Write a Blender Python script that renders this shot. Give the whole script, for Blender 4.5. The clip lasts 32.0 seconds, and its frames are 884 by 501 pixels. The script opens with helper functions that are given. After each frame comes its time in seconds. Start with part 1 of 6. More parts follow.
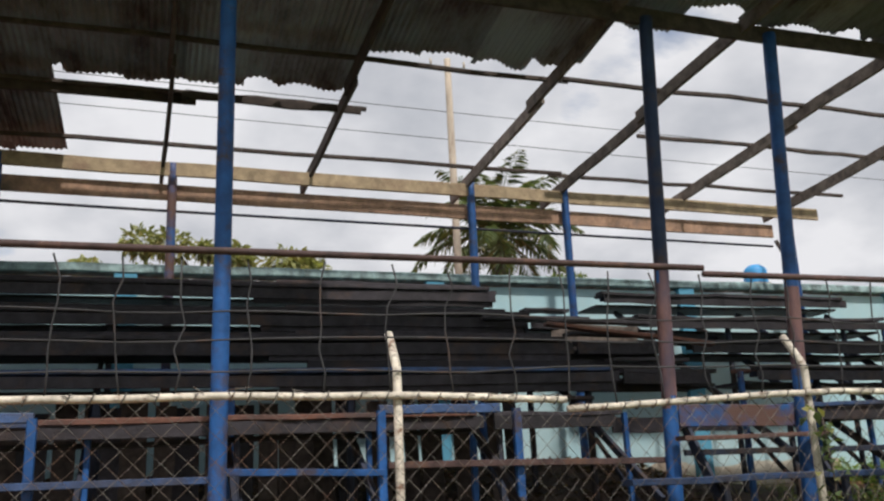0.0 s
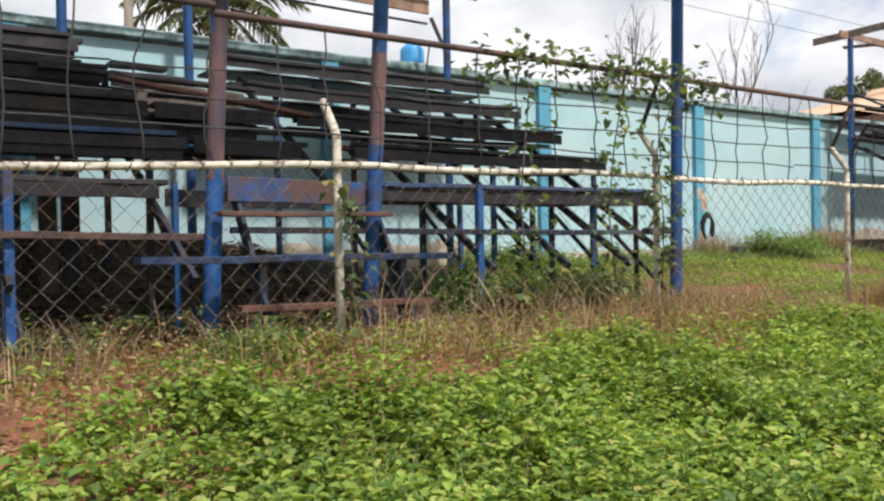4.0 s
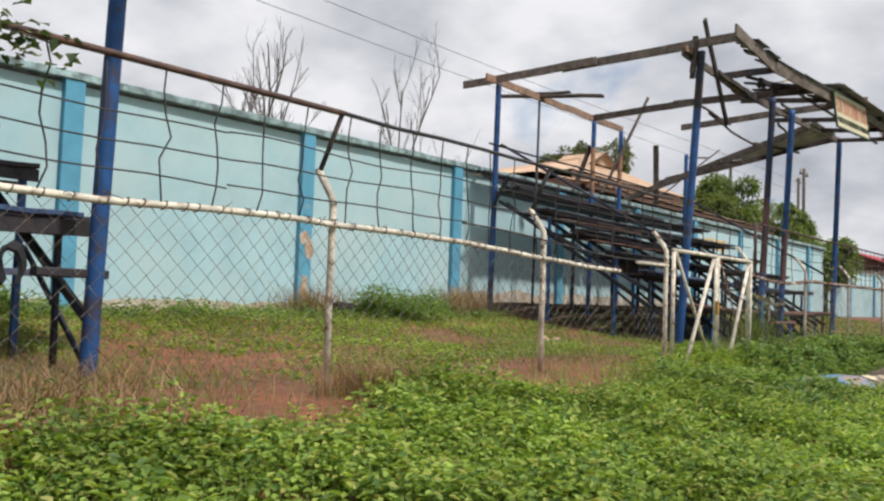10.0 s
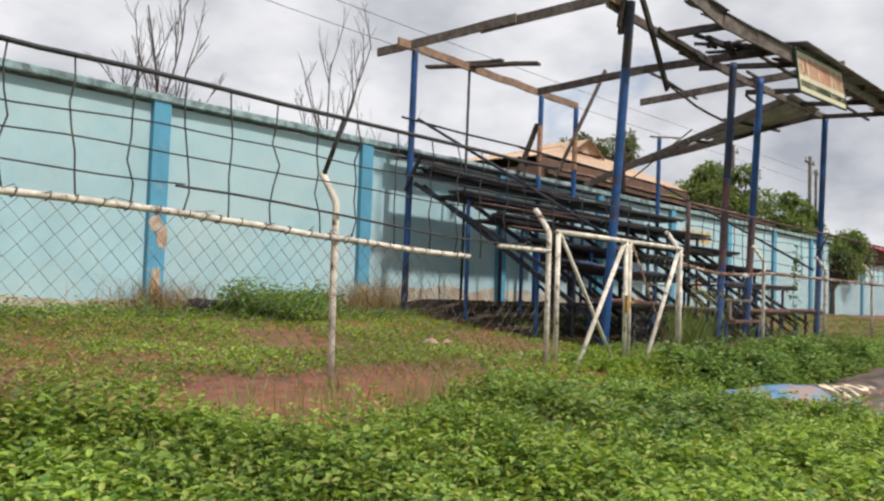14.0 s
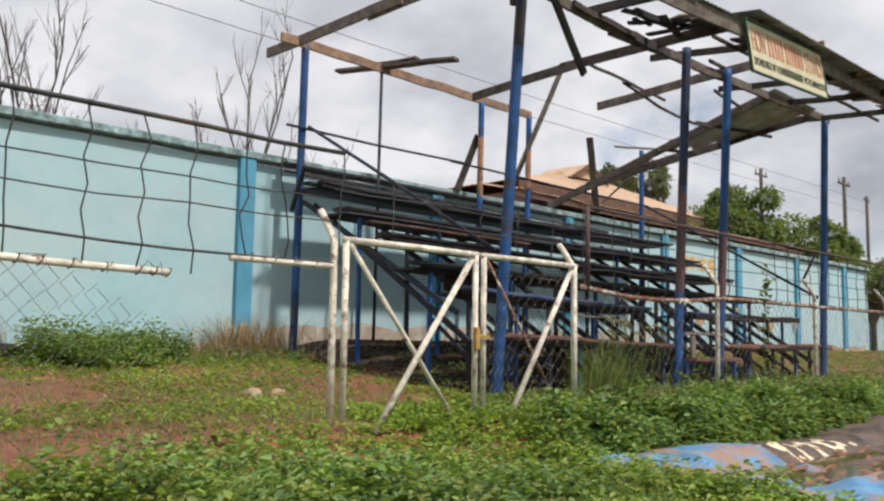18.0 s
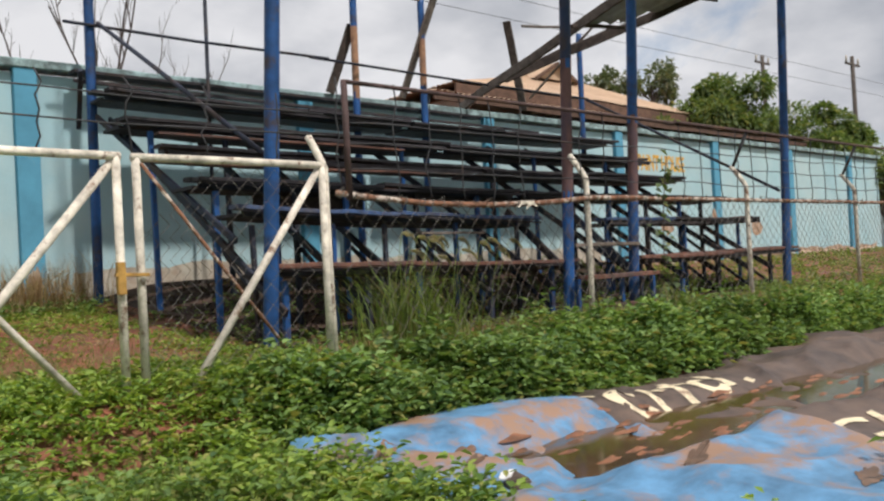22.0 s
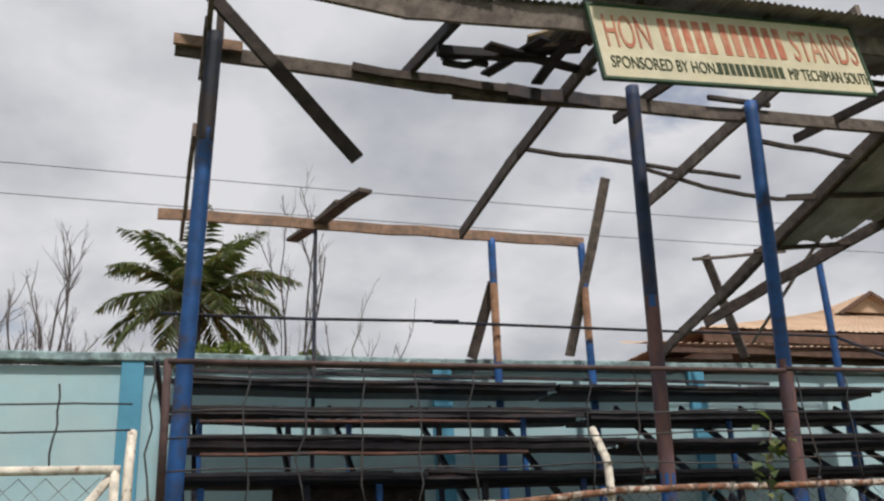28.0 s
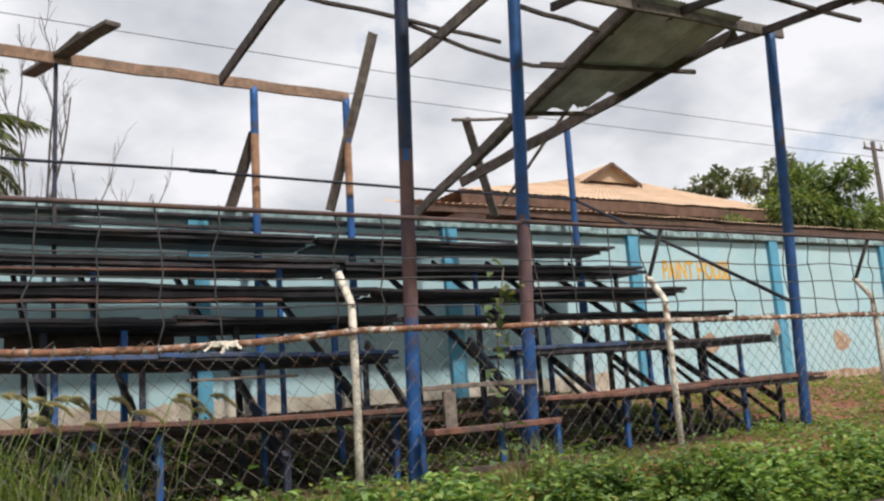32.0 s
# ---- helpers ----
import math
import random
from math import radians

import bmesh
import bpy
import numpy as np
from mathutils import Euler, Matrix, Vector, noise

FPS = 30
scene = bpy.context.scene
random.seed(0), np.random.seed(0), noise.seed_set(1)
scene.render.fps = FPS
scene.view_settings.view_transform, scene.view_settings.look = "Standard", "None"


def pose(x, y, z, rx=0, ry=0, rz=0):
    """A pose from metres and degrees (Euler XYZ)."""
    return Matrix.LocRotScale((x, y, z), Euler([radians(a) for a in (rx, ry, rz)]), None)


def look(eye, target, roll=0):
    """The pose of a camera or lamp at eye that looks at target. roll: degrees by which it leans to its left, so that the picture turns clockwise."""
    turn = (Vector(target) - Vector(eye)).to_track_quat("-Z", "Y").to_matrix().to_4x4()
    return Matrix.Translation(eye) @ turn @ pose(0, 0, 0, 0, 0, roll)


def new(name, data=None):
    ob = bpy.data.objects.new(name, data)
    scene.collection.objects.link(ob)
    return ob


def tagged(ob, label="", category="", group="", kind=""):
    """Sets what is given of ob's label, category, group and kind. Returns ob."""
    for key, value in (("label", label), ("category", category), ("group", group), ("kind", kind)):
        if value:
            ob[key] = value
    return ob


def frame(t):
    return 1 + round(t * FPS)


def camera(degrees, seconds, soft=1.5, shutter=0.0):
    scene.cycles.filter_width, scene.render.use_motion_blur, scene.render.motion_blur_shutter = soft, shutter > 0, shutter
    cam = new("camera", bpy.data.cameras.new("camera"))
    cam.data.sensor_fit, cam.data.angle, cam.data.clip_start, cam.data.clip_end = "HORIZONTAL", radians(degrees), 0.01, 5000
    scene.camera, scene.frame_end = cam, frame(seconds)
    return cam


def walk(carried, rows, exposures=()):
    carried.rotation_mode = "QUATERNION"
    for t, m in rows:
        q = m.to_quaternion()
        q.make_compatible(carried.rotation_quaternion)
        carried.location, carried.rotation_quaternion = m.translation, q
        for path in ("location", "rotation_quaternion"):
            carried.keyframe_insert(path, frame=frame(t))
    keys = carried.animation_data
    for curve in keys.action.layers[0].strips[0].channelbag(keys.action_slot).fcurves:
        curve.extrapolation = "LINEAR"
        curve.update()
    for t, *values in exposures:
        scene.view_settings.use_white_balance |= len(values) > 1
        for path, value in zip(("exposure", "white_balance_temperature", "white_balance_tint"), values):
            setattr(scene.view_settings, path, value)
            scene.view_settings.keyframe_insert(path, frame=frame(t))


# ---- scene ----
cam = camera(54.6, 32.0, soft=2.35)
PATH = [
    (0, (-0.085, 0.444, 1.114), (0.535, 2.282, 1.603), -2.5),
    (0.5, (0.034, 0.521, 1.148), (0.85, 2.308, 1.525), -2.8),
    (1, (0.281, 0.588, 1.082), (1.306, 2.28, 1.37), -2.4),
    (1.5, (0.518, 0.639, 1.065), (1.668, 2.265, 1.252), -1.9),
    (2, (0.871, 0.589, 1.023), (2.04, 2.206, 1.152), -0.8),
    (2.5, (1.284, 0.601, 0.995), (2.417, 2.249, 0.998), 0.6),
    (4.5, (2.976, 0.974, 0.974), (4.162, 2.585, 0.944), -2.2),
    (5, (3.462, 1.104, 0.989), (4.773, 2.613, 0.931), -1.8),
    (5.5, (3.811, 1.141, 0.965), (5.172, 2.597, 0.802), -4.0),
    (6, (4.223, 1.123, 0.975), (5.586, 2.575, 0.79), -3.4),
    (6.5, (4.588, 1.151, 0.997), (5.985, 2.579, 0.888), -1.7),
    (7, (5.002, 1.184, 1.053), (6.464, 2.549, 1.059), -1.1),
    (7.5, (5.527, 1.218, 1.053), (7.042, 2.52, 1.15), -0.6),
    (8, (6.015, 1.21, 1.066), (7.534, 2.504, 1.207), 0.7),
    (8.5, (6.58, 1.285, 1.061), (8.159, 2.506, 1.188), 1.0),
    (9, (7.126, 1.263, 1.048), (8.729, 2.451, 1.189), 1.1),
    (9.5, (7.61, 1.148, 1.048), (9.163, 2.4, 1.195), 2.2),
    (10, (8.222, 1.131, 1.018), (9.777, 2.384, 1.12), 2.1),
    (10.5, (8.744, 1.056, 1.022), (10.309, 2.297, 1.127), 1.9),
    (11, (9.291, 0.977, 1.032), (10.806, 2.279, 1.132), 2.8),
    (11.5, (9.853, 0.987, 1.019), (11.379, 2.278, 1.092), 4.0),
    (12, (10.341, 0.972, 1.061), (11.913, 2.205, 1.152), 3.2),
    (12.5, (10.887, 0.895, 1.048), (12.376, 2.224, 1.175), 2.9),
    (13, (11.4, 0.883, 1.026), (12.85, 2.256, 1.132), 2.7),
    (13.3, (11.648, 0.873, 1.042), (13.153, 2.187, 1.135), 2.0),
    (13.5, (11.824, 0.849, 1.049), (13.345, 2.145, 1.141), 2.0),
    (15.5, (14.068, 0.46, 0.912), (15.496, 1.853, 1.051), 1.8),
    (16, (14.691, 0.464, 0.915), (16.084, 1.894, 1.037), 2.1),
    (16.5, (15.231, 0.424, 0.958), (16.65, 1.828, 1.076), 0.6),
    (17, (15.887, 0.448, 0.96), (17.282, 1.873, 1.109), 0.9),
    (17.5, (16.443, 0.468, 0.944), (17.817, 1.911, 1.119), 1.8),
    (18, (17.048, 0.527, 0.98), (18.463, 1.928, 1.177), 0.9),
    (18.5, (17.698, 0.55, 0.917), (19.085, 1.968, 1.171), 0.5),
    (19, (18.285, 0.516, 0.908), (19.655, 1.957, 1.126), 0.3),
    (19.5, (18.935, 0.534, 0.905), (20.38, 1.904, 1.085), -1.7),
    (20, (19.56, 0.503, 0.897), (20.993, 1.881, 1.115), -2.6),
    (20.5, (20.09, 0.442, 0.849), (21.496, 1.831, 1.16), -2.9),
    (21, (20.671, 0.44, 0.972), (22.103, 1.804, 1.269), -3.7),
    (21.5, (21.223, 0.453, 0.892), (22.637, 1.849, 1.118), -4.2),
    (22, (21.832, 0.548, 0.942), (23.185, 2.02, 0.969), -3.1),
    (22.5, (22.365, 0.57, 0.947), (23.685, 2.07, 0.845), -3.8),
    (23, (22.909, 0.536, 0.922), (24.212, 2.044, 0.755), -2.3),
    (23.5, (23.428, 0.545, 0.845), (24.737, 2.036, 0.596), -1.3),
    (24, (23.933, 0.599, 0.906), (25.29, 2.045, 0.645), -0.8),
    (24.5, (24.415, 0.594, 0.93), (25.787, 2.037, 0.741), -0.3),
    (26.5, (26.221, 0.614, 1.17), (27.342, 2.229, 1.539), -3.3),
    (27, (26.612, 0.569, 1.173), (27.66, 2.207, 1.642), -1.7),
    (27.5, (26.888, 0.43, 1.215), (27.735, 2.14, 1.814), -1.9),
    (28, (27.089, 0.229, 1.255), (27.662, 2.029, 1.913), -2.8),
    (28.5, (27.137, 0.179, 1.259), (27.6, 1.981, 1.994), -4.3),
    (29, (27.102, 0.137, 1.252), (27.592, 1.939, 1.969), -5.3),
    (29.5, (27.148, 0.208, 1.196), (27.655, 2.043, 1.808), -6.1),
    (30, (27.181, 0.217, 1.136), (27.727, 2.074, 1.641), -6.4),
    (30.5, (27.191, 0.213, 1.127), (27.822, 2.06, 1.561), -6.3),
    (31, (27.198, 0.214, 1.097), (27.967, 2.02, 1.479), -5.8),
    (31.5, (27.23, 0.219, 1.1), (28.149, 1.96, 1.453), -5.2),
    (32, (27.265, 0.141, 1.092), (28.329, 1.805, 1.407), -4.3),
]
EXPOSURES = ((0.0, -0.15), (1.0, 0.1), (2.0, -0.05), (5.0, 0.34), (6.0, 0.3), (7.0, 0.2), (8.0, -0.25), (9.0, -0.08), (11.0, -0.05), (13.0, -0.05), (16.0, -0.05), (19.0, -0.1), (21.0, -0.1), (22.0, -0.2), (23.0, 0.14), (24.0, 0.28), (27.0, -0.2), (28.0, -0.33), (30.0, -0.28), (31.0, 0.08), (32.0, 0.06))
walk(cam, [(t, look(eye, target, roll)) for t, eye, target, roll in PATH], EXPOSURES)

# ---- light ----
world = bpy.data.worlds.new("sky")
scene.world = world
world.use_nodes = True
SUN_EL, SUN_AZ = 57.0, 274.5   # degrees; azimuth of the sun, anticlockwise from +x


def sky_world():
    nt = world.node_tree
    nt.nodes.clear()
    out = nt.nodes.new("ShaderNodeOutputWorld")
    bg = nt.nodes.new("ShaderNodeBackground")
    sky = nt.nodes.new("ShaderNodeTexSky")
    sky.sky_type = "NISHITA"
    sky.sun_disc = False
    sky.sun_elevation = radians(SUN_EL)
    sky.sun_rotation = radians(90 - SUN_AZ)
    tc = nt.nodes.new("ShaderNodeTexCoord")
    sep = nt.nodes.new("ShaderNodeSeparateXYZ")
    nt.links.new(tc.outputs["Generated"], sep.inputs[0])
    # cloud deck: direction projected on a high flat layer
    zc = nt.nodes.new("ShaderNodeMath"); zc.operation = "MAXIMUM"; zc.inputs[1].default_value = 0.0
    nt.links.new(sep.outputs[2], zc.inputs[0])
    za = nt.nodes.new("ShaderNodeMath"); za.operation = "ADD"; za.inputs[1].default_value = 0.42
    nt.links.new(zc.outputs[0], za.inputs[0])
    div = nt.nodes.new("ShaderNodeVectorMath"); div.operation = "DIVIDE"
    com = nt.nodes.new("ShaderNodeCombineXYZ")
    for i in range(3):
        nt.links.new(za.outputs[0], com.inputs[i])
    nt.links.new(tc.outputs["Generated"], div.inputs[0])
    nt.links.new(com.outputs[0], div.inputs[1])
    n1 = nt.nodes.new("ShaderNodeTexNoise")
    n1.inputs["Scale"].default_value = 2.2
    n1.inputs["Detail"].default_value = 7
    n1.inputs["Roughness"].default_value = 0.56
    n1.inputs["Distortion"].default_value = 0.35
    nt.links.new(div.outputs[0], n1.inputs["Vector"])
    n2 = nt.nodes.new("ShaderNodeTexNoise")
    n2.inputs["Scale"].default_value = 3.0
    n2.inputs["Detail"].default_value = 6
    nt.links.new(div.outputs[0], n2.inputs["Vector"])
    cover = nt.nodes.new("ShaderNodeValToRGB")
    cover.color_ramp.elements[0].position, cover.color_ramp.elements[1].position = 0.24, 0.36
    nt.links.new(n1.outputs[0], cover.inputs[0])
    tone = nt.nodes.new("ShaderNodeValToRGB")
    e = tone.color_ramp.elements
    e[0].position, e[0].color = 0.32, (0.465, 0.495, 0.56, 1)
    e[1].position, e[1].color = 0.62, (0.985, 0.985, 1.02, 1)
    nt.links.new(n2.outputs[0], tone.inputs[0])
    gain = nt.nodes.new("ShaderNodeVectorMath"); gain.operation = "SCALE"
    gain.inputs["Scale"].default_value = CLOUD
    nt.links.new(tone.outputs[0], gain.inputs[0])
    dim = nt.nodes.new("ShaderNodeVectorMath"); dim.operation = "SCALE"
    dim.inputs["Scale"].default_value = 0.13
    nt.links.new(sky.outputs[0], dim.inputs[0])
    mix = nt.nodes.new("ShaderNodeMix"); mix.data_type = "RGBA"
    nt.links.new(cover.outputs[0], mix.inputs["Factor"])
    nt.links.new(dim.outputs[0], mix.inputs["A"])
    nt.links.new(gain.outputs[0], mix.inputs["B"])
    nt.links.new(mix.outputs["Result"], bg.inputs[0])
    bg.inputs[1].default_value = 1.0
    nt.links.new(bg.outputs[0], out.inputs[0])


CLOUD = 0.92
sky_world()
sun = new("sun", bpy.data.lights.new("sun", "SUN"))
sun.data.energy = 4.2
sun.data.angle = radians(3.0)
sun.data.color = (1.0, 0.927, 0.868)
sd = Vector((math.cos(radians(SUN_EL)) * math.cos(radians(SUN_AZ)), math.cos(radians(SUN_EL)) * math.sin(radians(SUN_AZ)), math.sin(radians(SUN_EL))))
sun.matrix_world = look(sd * 60, (0, 0, 0))
scene.view_settings.exposure = 0.0

# ---- materials ----


def mat(name, base, rough=0.8, metal=0.0, var=0.12, scale=3.0, second=None, cover=0.5, soft=0.1, scale2=1.2, bump=0.2, bscale=40.0, rand=0.0, spec=0.4, trans=0.0, stretch=None):
    """Two-scale procedural surface: base colour with grain, a second colour in patches, fine relief; rand varies it piece by piece."""
    m = bpy.data.materials.new(name)
    m.use_nodes = True
    nt = m.node_tree
    b = nt.nodes["Principled BSDF"]
    L = nt.links.new
    tc = nt.nodes.new("ShaderNodeTexCoord")
    vec = tc.outputs["Object"]
    if stretch:
        mp = nt.nodes.new("ShaderNodeMapping")
        mp.inputs["Scale"].default_value = stretch
        L(vec, mp.inputs[0])
        vec = mp.outputs[0]
    n1 = nt.nodes.new("ShaderNodeTexNoise")
    n1.inputs["Scale"].default_value = scale
    n1.inputs["Detail"].default_value = 8
    n1.inputs["Roughness"].default_value = 0.65
    L(vec, n1.inputs["Vector"])
    lo = [max(0.0, c * (1 - var * 2)) for c in base]
    hi = [min(1.0, c * (1 + var * 2)) for c in base]
    r = nt.nodes.new("ShaderNodeValToRGB")
    r.color_ramp.elements[0].position, r.color_ramp.elements[0].color = 0.3, (*lo, 1)
    r.color_ramp.elements[1].position, r.color_ramp.elements[1].color = 0.7, (*hi, 1)
    L(n1.outputs[0], r.inputs[0])
    col = r.outputs[0]
    if second:
        n2 = nt.nodes.new("ShaderNodeTexNoise")
        n2.inputs["Scale"].default_value = scale2
        n2.inputs["Detail"].default_value = 10
        n2.inputs["Roughness"].default_value = 0.7
        L(vec, n2.inputs["Vector"])
        r2 = nt.nodes.new("ShaderNodeValToRGB")
        r2.color_ramp.elements[0].position = 1 - cover - soft / 2
        r2.color_ramp.elements[1].position = min(1.0, 1 - cover + soft / 2)
        L(n2.outputs[0], r2.inputs[0])
        mx = nt.nodes.new("ShaderNodeMix"); mx.data_type = "RGBA"
        L(r2.outputs[0], mx.inputs["Factor"]); L(col, mx.inputs["A"])
        mx.inputs["B"].default_value = (*second, 1)
        col = mx.outputs["Result"]
    if rand:
        oi = nt.nodes.new("ShaderNodeObjectInfo")
        mr = nt.nodes.new("ShaderNodeMapRange")
        mr.inputs["To Min"].default_value, mr.inputs["To Max"].default_value = 1 - rand, 1 + rand
        L(oi.outputs["Random"], mr.inputs[0])
        sc = nt.nodes.new("ShaderNodeVectorMath"); sc.operation = "SCALE"
        L(col, sc.inputs[0]); L(mr.outputs[0], sc.inputs["Scale"])
        col = sc.outputs[0]
    L(col, b.inputs["Base Color"])
    rr = nt.nodes.new("ShaderNodeMapRange")
    rr.inputs["To Min"].default_value, rr.inputs["To Max"].default_value = max(0.02, rough - 0.12), min(1.0, rough + 0.12)
    L(n1.outputs[0], rr.inputs[0]); L(rr.outputs[0], b.inputs["Roughness"])
    b.inputs["Metallic"].default_value = metal
    b.inputs["Specular IOR Level"].default_value = spec
    if trans:
        b.inputs["Subsurface Weight"].default_value = 0.0
    if bump:
        n3 = nt.nodes.new("ShaderNodeTexNoise")
        n3.inputs["Scale"].default_value = bscale
        n3.inputs["Detail"].default_value = 5
        L(vec, n3.inputs["Vector"])
        bp = nt.nodes.new("ShaderNodeBump")
        bp.inputs["Strength"].default_value = bump
        bp.inputs["Distance"].default_value = 0.02
        L(n3.outputs[0], bp.inputs["Height"]); L(bp.outputs[0], b.inputs["Normal"])
    return m


M = {}
M["blue"] = mat("blue_paint", (0.014, 0.078, 0.245), 0.55, var=0.2, scale=4, second=(0.06, 0.045, 0.05), cover=0.42, soft=0.12, scale2=2.2, rand=0.2)
M["navy"] = mat("navy_rusted_paint", (0.016, 0.034, 0.085), 0.65, var=0.25, scale=4, second=(0.05, 0.034, 0.03), cover=0.45, soft=0.15, scale2=2.0, rand=0.2)
M["bluerust"] = mat("blue_paint_worn", (0.02, 0.075, 0.215), 0.6, var=0.2, scale=4, second=(0.10, 0.055, 0.045), cover=0.53, soft=0.15, scale2=1.6, rand=0.2)
M["wood"] = mat("weathered_wood", (0.15, 0.122, 0.104), 0.85, var=0.3, scale=6, second=(0.29, 0.25, 0.205), cover=0.36, soft=0.2, scale2=2.0, rand=0.35, bump=0.5, bscale=60)
M["plank"] = mat("dark_bench_plank", (0.03, 0.027, 0.032), 0.75, var=0.3, scale=5, second=(0.075, 0.045, 0.032), cover=0.36, soft=0.2, scale2=1.6, rand=0.4, bump=0.5, bscale=50)
M["plankred"] = mat("red_brown_plank", (0.15, 0.07, 0.05), 0.8, var=0.25, scale=5, second=(0.07, 0.055, 0.055), cover=0.44, soft=0.2, rand=0.2, bump=0.4)
M["plankblue"] = mat("blue_bench_plank", (0.042, 0.082, 0.185), 0.75, var=0.25, scale=5, second=(0.075, 0.068, 0.075), cover=0.45, soft=0.2, rand=0.25, bump=0.4)
M["steel"] = mat("dark_frame", (0.018, 0.024, 0.042), 0.7, var=0.3, scale=5, second=(0.04, 0.028, 0.024), cover=0.45, rand=0.3)
M["white"] = mat("white_pipe", (0.62, 0.57, 0.48), 0.7, var=0.22, scale=6, second=(0.20, 0.12, 0.08), cover=0.405, soft=0.1, scale2=7.5, bump=0.4, rand=0.1)
M["rustpipe"] = mat("rusty_pipe", (0.20, 0.095, 0.055), 0.8, var=0.3, scale=8, second=(0.55, 0.47, 0.40), cover=0.46, soft=0.08, scale2=7, bump=0.4)
M["brownpipe"] = mat("brown_pipe", (0.075, 0.045, 0.042), 0.75, var=0.3, scale=6, second=(0.15, 0.08, 0.05), cover=0.4, rand=0.2)
M["wire"] = mat("galvanised_wire", (0.15, 0.14, 0.125), 0.65, metal=0.2, var=0.3, scale=3, second=(0.12, 0.07, 0.045), cover=0.45)
M["netwire"] = mat("dark_wire", (0.04, 0.04, 0.043), 0.7, var=0.3, scale=3, second=(0.10, 0.065, 0.05), cover=0.40)
M["wall"] = mat("pale_blue_wall_paint", (0.355, 0.545, 0.595), 0.9, var=0.06, scale=0.9, second=(0.445, 0.58, 0.59), cover=0.44, soft=0.3, scale2=0.5, bump=0.15, bscale=25)
M["pilaster"] = mat("blue_pilaster_paint", (0.10, 0.32, 0.46), 0.9, var=0.08, scale=1.5, second=(0.30, 0.38, 0.40), cover=0.32, soft=0.15, scale2=1.6, bump=0.2)
M["coping"] = mat("weathered_coping", (0.30, 0.42, 0.43), 0.95, var=0.25, scale=3, second=(0.12, 0.16, 0.16), cover=0.48, soft=0.2, scale2=4, bump=0.6, bscale=15)
M["soil"] = mat("red_soil", (0.215, 0.078, 0.044), 0.95, var=0.34, scale=5, second=(0.15, 0.085, 0.05), cover=0.44, soft=0.25, scale2=1.6, bump=0.8, bscale=16)
# earth under the stands, with their shade put into the darker colour
M["shadedearth"] = mat("shade_darkened_earth", (0.055, 0.034, 0.024), 0.95, var=0.35, scale=4, second=(0.09, 0.05, 0.032), cover=0.42, soft=0.25, scale2=1.4, bump=0.8, bscale=18)
M["turf"] = mat("weedy_turf", (0.075, 0.13, 0.035), 0.95, var=0.35, scale=4, second=(0.15, 0.09, 0.05), cover=0.40, soft=0.2, scale2=1.2, bump=0.8, bscale=18)
M["woodred"] = mat("reddish_timber", (0.30, 0.19, 0.13), 0.85, var=0.25, scale=5, second=(0.16, 0.12, 0.10), cover=0.42, soft=0.2, scale2=2.4, rand=0.15, bump=0.5, bscale=60)
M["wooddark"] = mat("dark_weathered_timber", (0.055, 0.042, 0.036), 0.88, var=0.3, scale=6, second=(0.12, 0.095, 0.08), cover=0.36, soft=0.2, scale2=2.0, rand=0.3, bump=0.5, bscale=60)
M["woodpale"] = mat("pale_sawn_timber", (0.40, 0.31, 0.20), 0.85, var=0.2, scale=5, second=(0.24, 0.16, 0.11), cover=0.38, soft=0.2, scale2=1.8, rand=0.15, bump=0.5, bscale=60)
M["mauve"] = mat("mauve_rust", (0.145, 0.08, 0.075), 0.75, var=0.25, scale=5, second=(0.055, 0.05, 0.085), cover=0.43, soft=0.25, scale2=3.0, stretch=(1, 1, 0.35))
M["orangerust"] = mat("pale_orange_rust", (0.36, 0.20, 0.12), 0.8, var=0.2, scale=5, second=(0.16, 0.09, 0.07), cover=0.4, soft=0.2, scale2=3.0)
M["sheetpale"] = mat("galvanised_sheet", (0.42, 0.46, 0.49), 0.5, metal=0.2, var=0.2, scale=2, second=(0.26, 0.24, 0.22), cover=0.36, soft=0.15, scale2=1.5, rand=0.2)
M["sheet"] = mat("corrugated_sheet", (0.16, 0.12, 0.11), 0.6, metal=0.5, var=0.3, scale=2, second=(0.32, 0.35, 0.36), cover=0.5, soft=0.2, scale2=1.0, rand=0.3, stretch=(1, 0.4, 1))

# ---- mesh helpers ----


def mesh_ob(name, verts, faces, material, parent=None, label="", smooth=False):
    me = bpy.data.meshes.new(name)
    me.from_pydata([tuple(v) for v in verts], [], faces)
    if smooth:
        me.polygons.foreach_set("use_smooth", [True] * len(me.polygons))
    me.materials.append(material)
    ob = new(name, me)
    if parent is not None:
        ob.parent = parent
    if label:
        tagged(ob, label)
    return ob


def part(name, bm, material, parent, label=""):
    """One bmesh as one mesh object under a thing or a part."""
    me = bpy.data.meshes.new(name)
    bm.to_mesh(me)
    bm.free()
    me.materials.append(material)
    ob = new(name, me)
    ob.parent = parent
    if label:
        tagged(ob, label)
    return ob


def thing(name, label, category, group="", kind=""):
    return tagged(new(name), label, category, group, kind)


